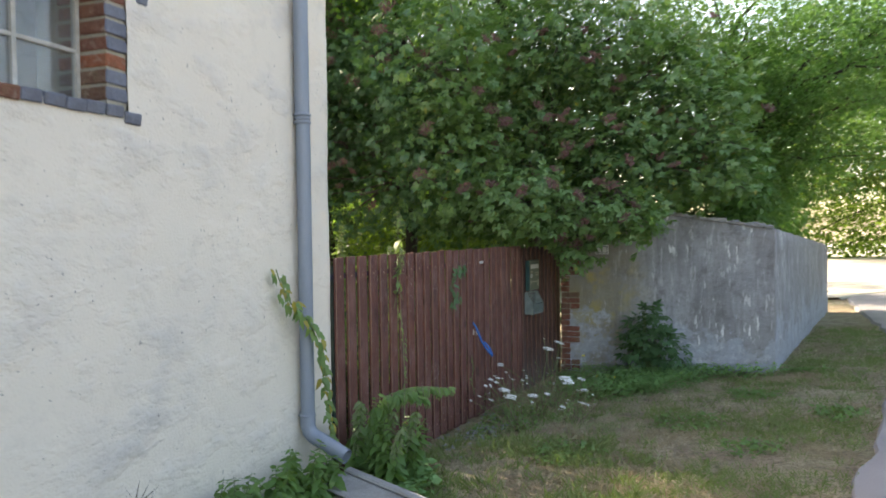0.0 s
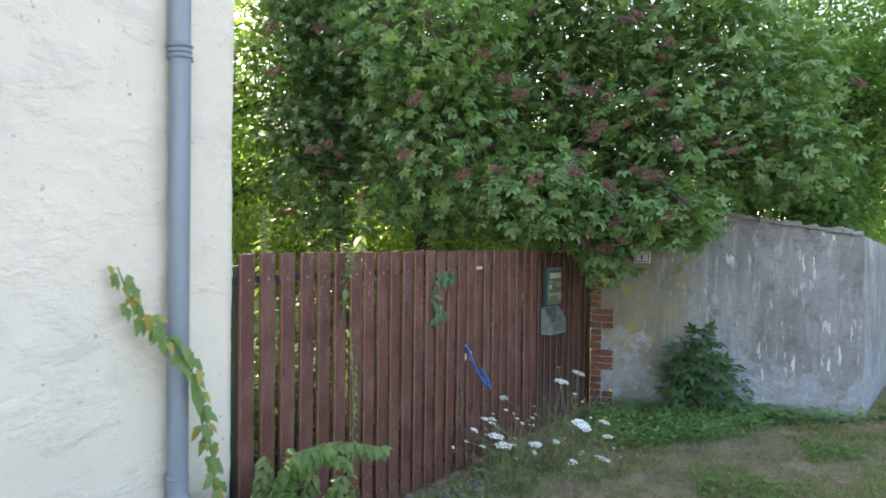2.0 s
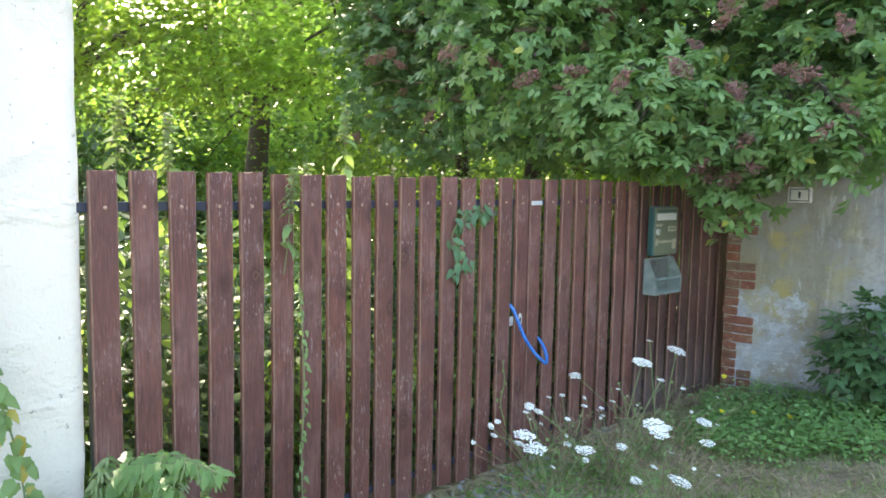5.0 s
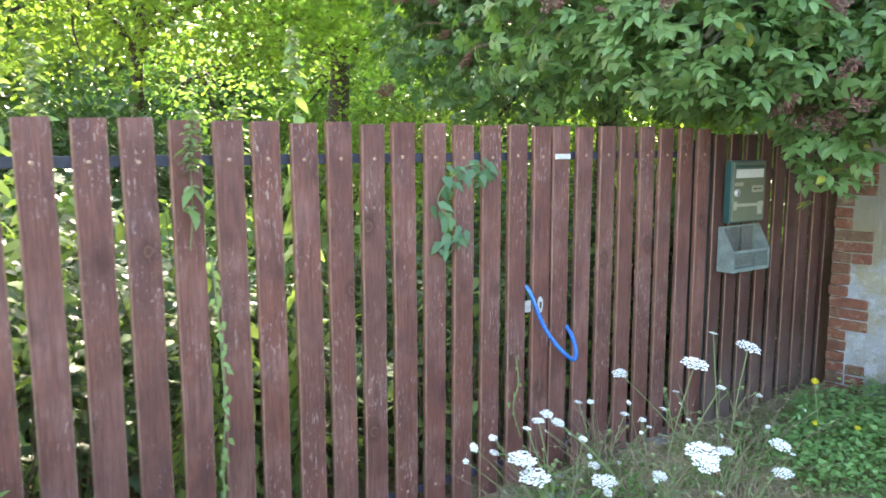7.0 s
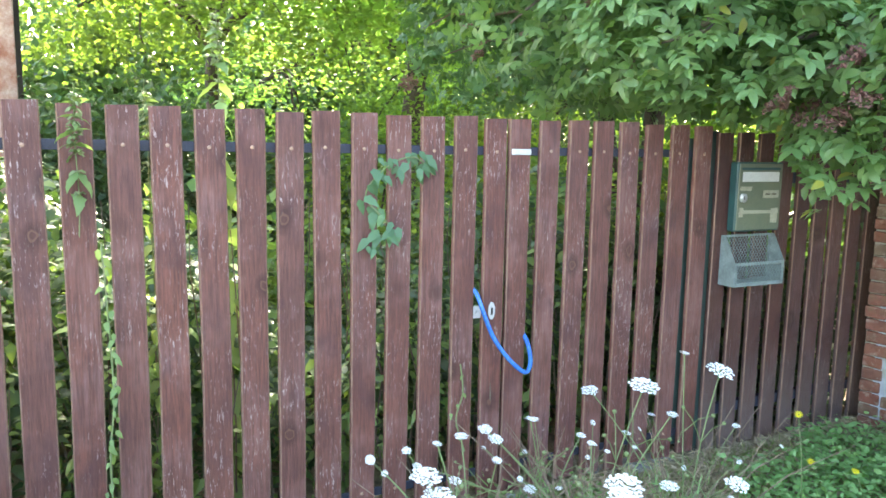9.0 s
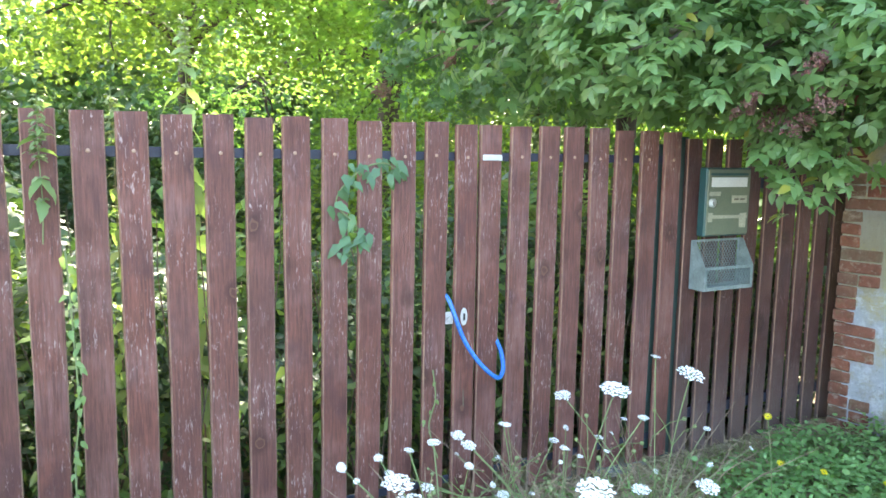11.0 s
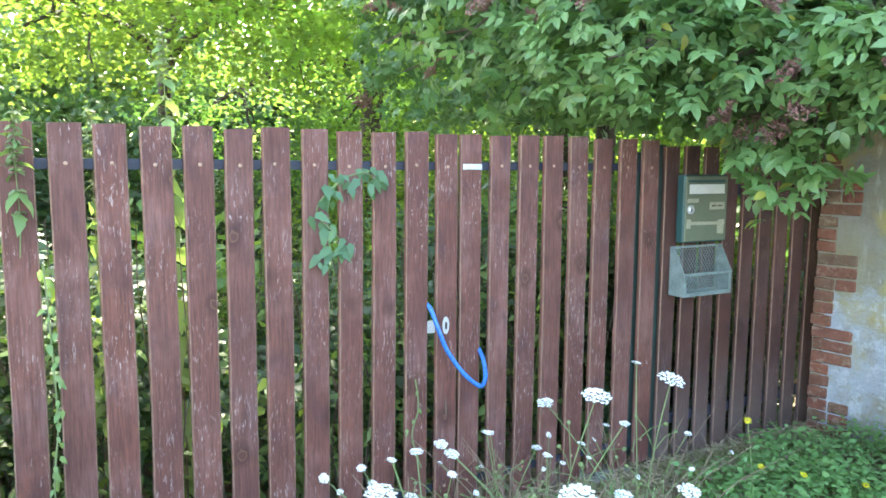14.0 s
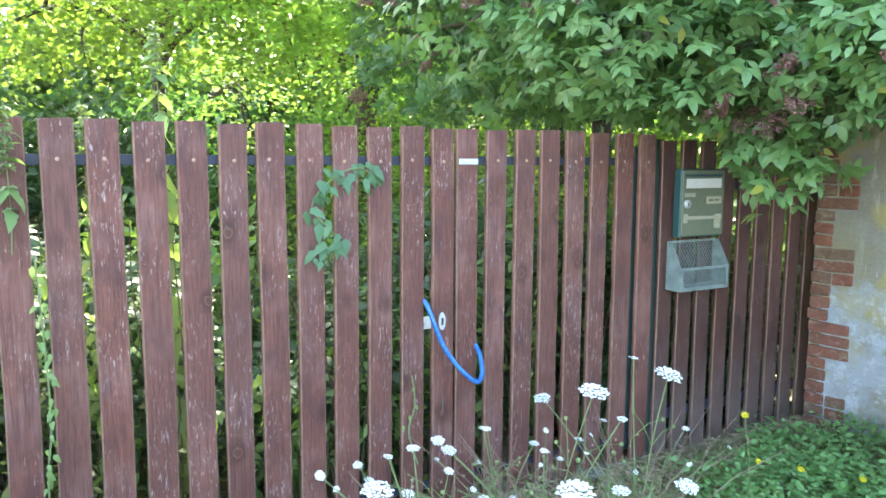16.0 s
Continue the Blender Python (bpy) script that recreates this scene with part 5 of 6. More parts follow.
along_fence = (p[:, 0] + 2.60) * 0.1174 + (p[:, 1] - 5.24) * 0.9931
off_fence = -(p[:, 0] + 2.60) * 0.9931 + (p[:, 1] - 5.24) * 0.1174
keep &= ~((np.abs(off_fence) < 0.13) & (p[:, 2] < 1.66) & (along_fence < 4.9))
p, d = p[keep], d[keep]
along = d * np.array([0.8, 0.8, 0.25]) + nr.normal(size=p.shape) * np.array([0.9, 0.9, 0.5]) + np.array([0, 0, 0.02])
up = np.array([0, 0, 0.9]) + d * 0.9 + nr.normal(size=p.shape) * 0.5
turned, sizes = turns_of(along, up), nr.uniform(0.100, 0.178, len(p))
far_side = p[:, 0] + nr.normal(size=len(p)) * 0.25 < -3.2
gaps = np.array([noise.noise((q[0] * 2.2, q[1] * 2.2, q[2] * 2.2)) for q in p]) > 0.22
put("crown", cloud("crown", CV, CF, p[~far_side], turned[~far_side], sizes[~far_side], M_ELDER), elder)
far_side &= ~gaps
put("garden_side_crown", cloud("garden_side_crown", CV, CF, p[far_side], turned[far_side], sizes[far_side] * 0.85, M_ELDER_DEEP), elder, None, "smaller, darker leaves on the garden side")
# inner leaves take the darker green, which puts the crown's inner shade in colour
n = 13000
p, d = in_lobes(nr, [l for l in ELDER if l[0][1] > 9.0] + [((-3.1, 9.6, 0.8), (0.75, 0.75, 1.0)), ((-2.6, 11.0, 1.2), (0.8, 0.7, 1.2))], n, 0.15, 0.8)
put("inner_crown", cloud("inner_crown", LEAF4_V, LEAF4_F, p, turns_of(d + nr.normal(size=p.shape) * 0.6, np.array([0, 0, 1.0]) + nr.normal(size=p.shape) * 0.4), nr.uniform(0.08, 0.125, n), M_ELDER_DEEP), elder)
# sprays that hang out in front, each leaf by itself
spray = [mesh_of("leaf", CV, CF, M_ELDER), mesh_of("leaf", *compound(3, 0.5, 0.46), M_ELDER)]
lp, ld = in_lobes(np.random.default_rng(72), DROOP + DROOP + ELDER[4:5] + ELDER[8:9], 900, 0.98, 1.1)
made = 0
for q, w in zip(lp, ld):
    if w[1] - 0.4 * w[0] < -0.15 and made < 270 and q[1] < 9.72 and not (abs(q[0] + 1.14) < 0.2 and abs(q[2] - 1.56) < 0.16):
        al = np.array([[w[0] * 0.7 + er.gauss(0, 0.7), w[1] * 0.7 + er.gauss(0, 0.4), -0.02 + er.gauss(0, 0.4)]])
        t = turns_of(al, np.array([[w[0] * 0.5, w[1] * 0.9, 0.9]]))[0]
        k = er.uniform(0.125, 0.195)
        put("leaf", spray[er.randrange(2)], elder, Matrix.Translation(Vector(q)) @ Matrix(t.tolist()).to_4x4() @ Matrix.Scale(k, 4))
        made += 1


def berry_head(seed):
    """A flat elder head: stalks that fan out and small berries at their ends."""
    r = random.Random(seed)
    bm = bmesh.new()
    for i in range(46):
        a, q = r.uniform(0, 2 * math.pi), math.sqrt(r.random()) * 0.075
        tip = Vector((q * math.cos(a), q * math.sin(a), 0.06 + r.uniform(-0.012, 0.012) - q * 0.25))
        tube(bm, [(0, 0, 0), tip * 0.5 + Vector((0, 0, 0.008)), tip], [0.0016, 0.0012, 0.0009], 3, False)
        for k in range(2):
            v = bmesh.ops.create_icosphere(bm, subdivisions=0 if k else 1, radius=r.uniform(0.0045, 0.007))["verts"]
            bmesh.ops.translate(bm, verts=v, vec=tip + Vector((r.uniform(-0.008, 0.008), r.uniform(-0.008, 0.008), r.uniform(-0.004, 0.006))))
    me = bpy.data.meshes.new("berry_head")
    bm.to_mesh(me)
    bm.free()
    me.materials.append(M_BERRY)
    return me


heads = [berry_head(i) for i in range(3)]
bp, bd = in_lobes(np.random.default_rng(73), ELDER + DROOP + ELDER[4:5] + ELDER[8:10], 900, 1.10, 1.22)
made = 0
for q, w in zip(bp, bd):
    if w[1] - 0.3 * w[0] < -0.2 and w[2] > -0.6 and made < 150:
        put("berry_head", heads[er.randrange(3)], elder, Matrix.Translation(Vector(q)) @ Matrix(turns_of(np.array([[er.gauss(0, 1), er.gauss(0, 1), 0.1]]), np.array([[w[0] * 0.8, w[1], 0.5]]))[0].tolist()).to_4x4() @ Matrix.Scale(er.uniform(0.85, 1.35), 4))
        made += 1

# ---- bush at the foot of the wall ----
bush = thing("elder_sapling", "dark green elder sapling at the foot of the wall", "bush")
SAP = [((-0.80, 9.50, 0.38), (0.26, 0.20, 0.30)), ((-0.58, 9.48, 0.30), (0.20, 0.18, 0.20)), ((-0.98, 9.48, 0.40), (0.17, 0.16, 0.20)), ((-0.85, 9.5, 0.68), (0.2, 0.15, 0.16))]
bm = bmesh.new()
for c, r in SAP:
    for k in range(4):
        tube(bm, curve_pts((-0.83 + er.uniform(-0.06, 0.06), 9.55, gz(-0.83, 9.55) - 0.03), Vector(c) + Vector([er.uniform(-0.7, 0.7) * v for v in r]), (0, 0, 0.03), 5, er, 0.01), [0.011 - 0.0015 * i for i in range(6)], 5)
part("stem", bm, M_STEM, bush)
nr = np.random.default_rng(75)
p, d = in_lobes(nr, SAP, 230, 0.4, 1.1)
p[:, 1] = np.minimum(p[:, 1], 9.70)
put("crown", cloud("crown", CV, CF, p, turns_of(d * np.array([1, 1, 0.4]) + nr.normal(size=p.shape) * 0.35 + np.array([0, -0.2, -0.15]), np.array([0, -0.3, 1.0]) + d * 0.5), nr.uniform(0.13, 0.20, len(p)), M_ELDER_DEEP), bush)


# ---- nettles and climbers ----
def nettle_parts(seed, height, lean, size, droop_by, spire=0.0, bare=0.10):
    """Stem pieces and leaves of one nettle in its own frame: pairs of toothed leaves, crosswise, drooping."""
    r = random.Random(seed)
    stem = curve_pts((0, 0, 0), (lean[0], lean[1], height), (lean[0] * -0.15, lean[1] * -0.15, 0.02), 9, r, 0.006)
    bm = bmesh.new()
    tube(bm, stem, [0.005 - 0.0004 * i for i in range(10)], 5)
    places, along, sizes, tassel = [], [], [], []
    k, h = 0, bare
    while h < 0.985:
        i = h * 9
        p = stem[int(i)].lerp(stem[min(int(i) + 1, 9)], i - int(i))
        for s in (0, math.pi):
            a = s + k * math.pi / 2 + r.uniform(-0.4, 0.4)
            places.append(p)
            droop = -0.1 if spire and (1 - h) * height < spire else droop_by if h < 0.9 else 0.1
            along.append((math.cos(a), math.sin(a), droop + r.uniform(-0.5, 0.4)))
            below = (1 - h) * height
            if spire and below < spire:
                sizes.append((0.032 + 0.050 * below / spire) * r.uniform(0.8, 1.3))
            else:
                sizes.append(size * (1.15 - (0.45 if spire else 0.85) * h ** 2.2) * r.uniform(0.7, 1.2))
            if spire:
                for _ in range(4 if below < spire else 3 if below < spire + 0.25 else 0):
                    tassel.append((p, r.uniform(0, 6.28)))
            elif h > 0.45:
                for _ in range(3 if h < 0.6 else 6):
                    tassel.append((p, a + r.uniform(-0.8, 0.8)))
        k += 1
        h += (r.uniform(0.02, 0.03) if (1 - h) * height < spire else r.uniform(0.055, 0.085)) / height if spire else r.uniform(0.032, 0.048)
    return bm, np.array([tuple(p) for p in places]), np.array(along), np.array(sizes), tassel


TOOTH_V = [(0, 0, 0), (0, 0.33, 0.03), (0, 0.68, 0.0), (0, 1.0, -0.14), (0.25, 0.22, 0.05), (0.19, 0.40, 0.02), (0.20, 0.52, 0.04), (0.11, 0.76, 0.0), (-0.25, 0.22, 0.05), (-0.19, 0.40, 0.02), (-0.20, 0.52, 0.04), (-0.11, 0.76, 0.0)]
TOOTH_F = [(0, 4, 1), (4, 5, 1), (1, 5, 6), (1, 6, 2), (2, 6, 7), (2, 7, 3), (0, 1, 8), (8, 1, 9), (1, 10, 9), (1, 2, 10), (2, 11, 10), (2, 3, 11)]


def nettle(label, base, height, lean, seed, size=0.11, name="nettle", group="", tassels=True, material=M_NETTLE, droop_by=-0.95, spire=0.0, bare=0.10):
    top = thing(name, label, "nettle", pose(*base), group)
    bm, p, al, sz, tas = nettle_parts(seed, height, lean, size, droop_by, spire, bare)
    if tassels and tas:
        r = random.Random(seed + 500)
        for q, a in tas:
            tip = q + Vector((0.045 * math.cos(a), 0.045 * math.sin(a), -0.03 - 0.02 * r.random()))
            if spire:
                tip = q + Vector((0.026 * math.cos(a), 0.026 * math.sin(a), r.uniform(-0.016, 0.012)))
            tube(bm, [q, (q + tip) / 2 + Vector((0, 0, 0.006)), tip], [0.003, 0.0045, 0.003] if spire else [0.004, 0.006, 0.003], 3, False)
    part("stem", bm, M_STEM, top)
    up = np.array([0, 0, 1.0]) + np.random.default_rng(seed).normal(size=p.shape) * 0.35
    put("leaves", cloud("leaves", TOOTH_V, TOOTH_F, p, turns_of(al, up), sz, material), top)
    return top


def at_fence(s, back, z=0.0):
    q = FENCE @ Vector((s, back, z))
    return (q.x, q.y, q.z)


# tall ones at the gate
b = at_fence(0.46, 0.14, -0.12)
nettle("tall pale nettle leaning through the gate boards", b, 1.80, (0.23, -0.02), 81, 0.13, droop_by=-1.2, spire=0.30, bare=0.79)
b = at_fence(1.01, 0.25, -0.12)
nettle("tall flowering nettle rising behind the gate", b, 2.14, (0.0, -0.03), 82, 0.15, droop_by=-1.1, spire=0.24)
b = at_fence(0.0, 0.30, -0.12)
nettle("tall nettle behind the gate near the house", b, 2.02, (0.08, 0.04), 83, 0.11, droop_by=-0.8, spire=0.3)
b = at_fence(-0.15, 0.55, -0.12)
nettle("tall nettle behind the gate near the house", b, 2.1, (0.0, 0.12), 84, 0.11, droop_by=-0.8, spire=0.3)
b = at_fence(0.73, 0.2, -0.12)
nettle("nettle behind the gate", b, 1.84, (0.02, -0.03), 85, 0.08, droop_by=-0.8, spire=0.28)
nb = random.Random(90)
for i in range(34):
    s, back = nb.uniform(-0.35, 4.6), nb.uniform(0.16, 1.1)
    x, y, z = at_fence(s, back)
    nettle("green nettle in the overgrown garden behind the fence", (x, y, gz(x, y) - 0.02), nb.uniform(0.7, 1.5), (nb.uniform(-0.15, 0.15), nb.uniform(-0.15, 0.15)), 100 + i, nb.uniform(0.065, 0.10), group="garden nettles", tassels=False, material=M_WEED)
# undergrowth behind the fence: shade coloured into deep leaves, paler leaves nearer the boards
nr = np.random.default_rng(91)
# the panel row is added to keep the gaps between its boards dark
for name, label, n, near, far, sizes, material in (("undergrowth", "tangled weeds deep behind the fence, dark with painted shade", 17000, 0.45, 2.2, (0.045, 0.115), M_DEEP), ("undergrowth", "green weeds and bindweed close behind the fence", 4200, 0.12, 1.0, (0.03, 0.085), M_WEED), ("undergrowth", "weeds added behind the fixed fence panel to darken its gaps", 5200, 0.15, 0.9, (0.06, 0.13), M_DEEP), ("bindweed_leaves", "large pale heart-shaped leaves behind the fence", 110, 0.06, 0.5, (0.07, 0.12), M_NETTLE)):
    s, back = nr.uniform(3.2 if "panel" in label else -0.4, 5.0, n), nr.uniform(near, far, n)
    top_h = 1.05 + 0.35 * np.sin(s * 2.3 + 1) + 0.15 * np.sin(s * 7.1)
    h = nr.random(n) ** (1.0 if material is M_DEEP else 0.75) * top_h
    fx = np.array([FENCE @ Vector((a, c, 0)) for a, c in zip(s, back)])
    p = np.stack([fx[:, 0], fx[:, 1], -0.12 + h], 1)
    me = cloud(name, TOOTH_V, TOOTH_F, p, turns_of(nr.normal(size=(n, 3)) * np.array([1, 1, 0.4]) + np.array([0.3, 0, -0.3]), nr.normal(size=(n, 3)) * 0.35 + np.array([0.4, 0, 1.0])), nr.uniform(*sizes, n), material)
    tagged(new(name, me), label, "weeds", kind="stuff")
# bare stalks in the shade behind the boards
bm = bmesh.new()
sk = random.Random(92)
for i in range(120):
    a, c = sk.uniform(-0.3, 4.8), sk.uniform(0.10, 0.9)
    q, tip = Vector(at_fence(a, c, -0.15)), Vector(at_fence(a + sk.gauss(0, 0.16), c + sk.gauss(0, 0.08), sk.uniform(0.5, 1.35)))
    tube(bm, curve_pts(q, tip, (sk.gauss(0, 0.03), sk.gauss(0, 0.03), 0), 5, sk, 0.015), [0.006 - 0.0008 * k for k in range(6)], 4, False)
stalks = part("dry_stalks", bm, M_TWIG)
tagged(stalks, "thin bare brown stalks behind the fence", "stalks", kind="stuff")

# nettles at the house corner and along its foot
cn = random.Random(137)
for i in range(24):
    x, y = -2.50 + 0.42 * cn.random() ** 1.2, 4.72 + 0.30 * cn.random()
    h = 0.68 - 0.42 * max(0.0, x + 2.42) + cn.uniform(-0.12, 0.03)
    nettle("green nettle clump at the foot of the house corner", (x, y, gz(x, y) - 0.02), h, (cn.uniform(0.0, 0.16), cn.uniform(-0.06, 0.08)), 140 + i, 0.12, group="corner nettles", tassels=i % 4 == 0, material=M_WEED, droop_by=-0.5)


def leaning_nettle(seed, tip, rise):
    """A shoot that rises from the clump and bends over until it lies level, its leaves and tassels hanging."""
    r = random.Random(seed)
    top = thing("nettle", "long nettle shoot bent over level, with hanging leaves", "nettle", group="leaning nettles")
    line = spline([(-2.43 + r.uniform(-0.04, 0.04), 4.84 + r.uniform(-0.03, 0.03), gz(-2.4, 4.84) - 0.03), (-2.38, 4.82, 0.36), (-2.24, 4.79 + r.uniform(-0.02, 0.02), 0.60 + rise), (-2.02, 4.79 + r.uniform(-0.03, 0.03), 0.70 + rise), tip], 7)
    bm = bmesh.new()
    tube(bm, line, [0.005 - 0.0001 * k for k in range(len(line))], 5)
    places, along, sizes = [], [], []
    for k in range(5, len(line)):
        u = k / (len(line) - 1)
        for side in (-1, 1):
            for _ in range(2):
                places.append(tuple(line[k] + Vector((r.uniform(-0.02, 0.02), 0, 0))))
                along.append((0.45 + r.gauss(0, 0.3), side * (0.55 + r.gauss(0, 0.2)), -0.75 + r.gauss(0, 0.3)))
                sizes.append((0.115 - 0.055 * u) * r.uniform(0.75, 1.2))
        for _ in range(5):
            q = line[k] + Vector((r.uniform(-0.02, 0.02), r.uniform(-0.015, 0.015), 0))
            end = q + Vector((r.gauss(0.01, 0.012), r.gauss(0, 0.02), -r.uniform(0.03, 0.07)))
            tube(bm, [q, (q + end) / 2 + Vector((0.004, 0, 0)), end], [0.003, 0.0045, 0.0025], 3, False)
    part("stem", bm, M_STEM, top)
    put("leaves", cloud("leaves", TOOTH_V, TOOTH_F, np.array(places), turns_of(np.array(along), np.tile([0.35, -0.3, 0.9], (len(places), 1))), np.array(sizes), M_WEED), top)


for i, (tip, rise) in enumerate((((-1.74, 4.81, 0.735), 0.02), ((-1.84, 4.87, 0.70), 0.0), ((-1.90, 4.75, 0.66), -0.03))):
    leaning_nettle(470 + i, tip, rise)
for i in range(48):
    x, y = -2.54 + nb.uniform(-0.06, 0.22), 2.95 + nb.random() * 1.27
    nettle("low nettle at the foot of the house wall", (x, y, gz(x, y) - 0.02), nb.uniform(0.40, 0.56), (nb.uniform(-0.02, 0.14), nb.uniform(-0.15, 0.15)), 400 + i, 0.15, group="wall-foot nettles", tassels=False, material=M_WEED, droop_by=-0.3)


def climber(label, pts, seed, step, size, material, name="bindweed", wob=0.02, yellow=0.0):
    r = random.Random(seed)
    top = thing(name, label, "climber")
    line = spline(pts, 8)
    bm = bmesh.new()
    tube(bm, line, 0.0035, 5)
    part("stem", bm, M_STEM, top)
    groups = {False: ([], [], []), True: ([], [], [])}
    run = 0.0
    for a, b2 in zip(line, line[1:]):
        run += (b2 - a).length
        while run > step:
            run -= step
            q = a + Vector([r.uniform(-wob, wob) for _ in range(3)])
            g = groups[r.random() < yellow]
            g[0].append(tuple(q))
            g[1].append((0.35 + r.gauss(0, 0.35), r.gauss(0, 0.5), -0.9 + r.gauss(0, 0.3)))
            g[2].append(size * r.uniform(0.6, 1.2))
    for flag, (p, al, sz) in groups.items():
        if p:
            put("leaves", cloud("leaves", TOOTH_V, TOOTH_F, np.array(p), turns_of(np.array(al), np.tile([0.9, -0.3, 0.5], (len(p), 1))), np.array(sz), M_YELLOWLEAF if flag else material), top)
    return top


climber("wilting climber with yellowed leaves leaning on the downpipe", [(-2.63, 4.07, 1.58), (-2.62, 4.12, 1.47), (-2.60, 4.22, 1.33), (-2.565, 4.33, 1.235), (-2.545, 4.42, 1.09), (-2.54, 4.48, 0.95), (-2.545, 4.53, 0.80), (-2.55, 4.57, 0.64), (-2.55, 4.59, 0.46), (-2.53, 4.62, 0.02)], 200, 0.013, 0.088, M_NETTLE, "climber", 0.03, 0.16)
climber("dark ivy-like climber on the gate boards", [at_fence(1.50, -0.01, 1.10), at_fence(1.60, -0.02, 1.17), at_fence(1.50, -0.02, 1.30), at_fence(1.60, -0.02, 1.42), at_fence(1.72, -0.015, 1.45), at_fence(1.80, -0.015, 1.38)], 201, 0.013, 0.072, M_ELDER_DEEP, wob=0.035)
climber("thin climber up the gate boards", [at_fence(0.545, -0.04, -0.1), at_fence(0.53, -0.045, 0.35), at_fence(0.55, -0.04, 0.60), at_fence(0.54, -0.03, 0.95), at_fence(0.53, -0.02, 1.15)], 202, 0.030, 0.042, M_NETTLE, wob=0.018)
climber("thin pale tendril hanging on the gate", [at_fence(1.95, -0.01, 0.55), at_fence(1.96, -0.02, 0.42), at_fence(1.93, -0.02, 0.30), at_fence(1.97, -0.03, 0.15)], 203, 0.06, 0.03, M_NETTLE, "tendril")


# ---- wild carrot ----
def umbel_mesh(seed):
    """A lace-like flower head: rays that fan out, a small flat cluster of florets on each."""
    r = random.Random(seed)
    vs, fs = [], []
    for i in range(46):
        a, q = i * 2.39996, math.sqrt((i + 0.5) / 46)
        c = np.array((q * math.cos(a), q * math.sin(a), 0.10 - 0.14 * q * q + r.uniform(-0.05, 0.05)))
        for k in range(4):
            o = c + np.array((r.uniform(-0.08, 0.08), r.uniform(-0.08, 0.08), r.uniform(-0.02, 0.05)))
            e, t = r.uniform(0.075, 0.115), r.uniform(0, 3)
            b0 = len(vs)
            for j in range(5):
                vs.append((o[0] + e * math.cos(t + j * 1.2566), o[1] + e * math.sin(t + j * 1.2566), o[2] + r.uniform(-0.02, 0.02)))
            vs.append((o[0], o[1], o[2] - 0.04))
            fs.extend((b0 + j, b0 + (j + 1) % 5, b0 + 5) for j in range(5))
    return mesh_of("flower_head", vs, fs, M_PETAL)


UMBELS = [umbel_mesh(i) for i in range(3)]
CARROTS = [
    ((-1.80, 6.86), [(-1.89, 6.71, 0.325, 0.056), (-1.84, 6.73, 0.262, 0.060), (-1.675, 6.947, 0.236, 0.050), (-1.93, 6.78, 0.42, 0.018), (-2.02, 6.95, 0.383, 0.026)]),
    ((-1.72, 7.36), [(-1.66, 7.565, 0.590, 0.058), (-2.16, 7.17, 0.32, 0.030), (-2.11, 7.19, 0.29, 0.032), (-1.414, 7.214, 0.361, 0.064), (-1.37, 7.16, 0.345, 0.050), (-1.57, 7.63, 0.49, 0.022), (-1.60, 7.22, 0.20, 0.03)]),
    ((-1.66, 7.84), [(-1.635, 8.00, 0.592, 0.056), (-2.26, 7.87, 0.345, 0.040), (-1.80, 7.97, 0.63, 0.022), (-1.36, 7.767, 0.255, 0.045), (-1.325, 7.735, 0.15, 0.042), (-1.49, 7.54, 0.25, 0.034), (-1.95, 7.80, 0.25, 0.020)]),
    ((-2.02, 7.40), [(-2.20, 7.45, 0.30, 0.020), (-2.05, 7.62, 0.24, 0.022), (-1.95, 7.25, 0.12, 0.026), (-2.10, 6.98, 0.16, 0.028), (-2.18, 6.85, 0.22, 0.022)]),
    ((-1.32, 7.12), [(-1.207, 7.051, 0.167, 0.058), (-1.40, 6.98, 0.14, 0.030), (-1.44, 7.05, 0.10, 0.026)]),
]
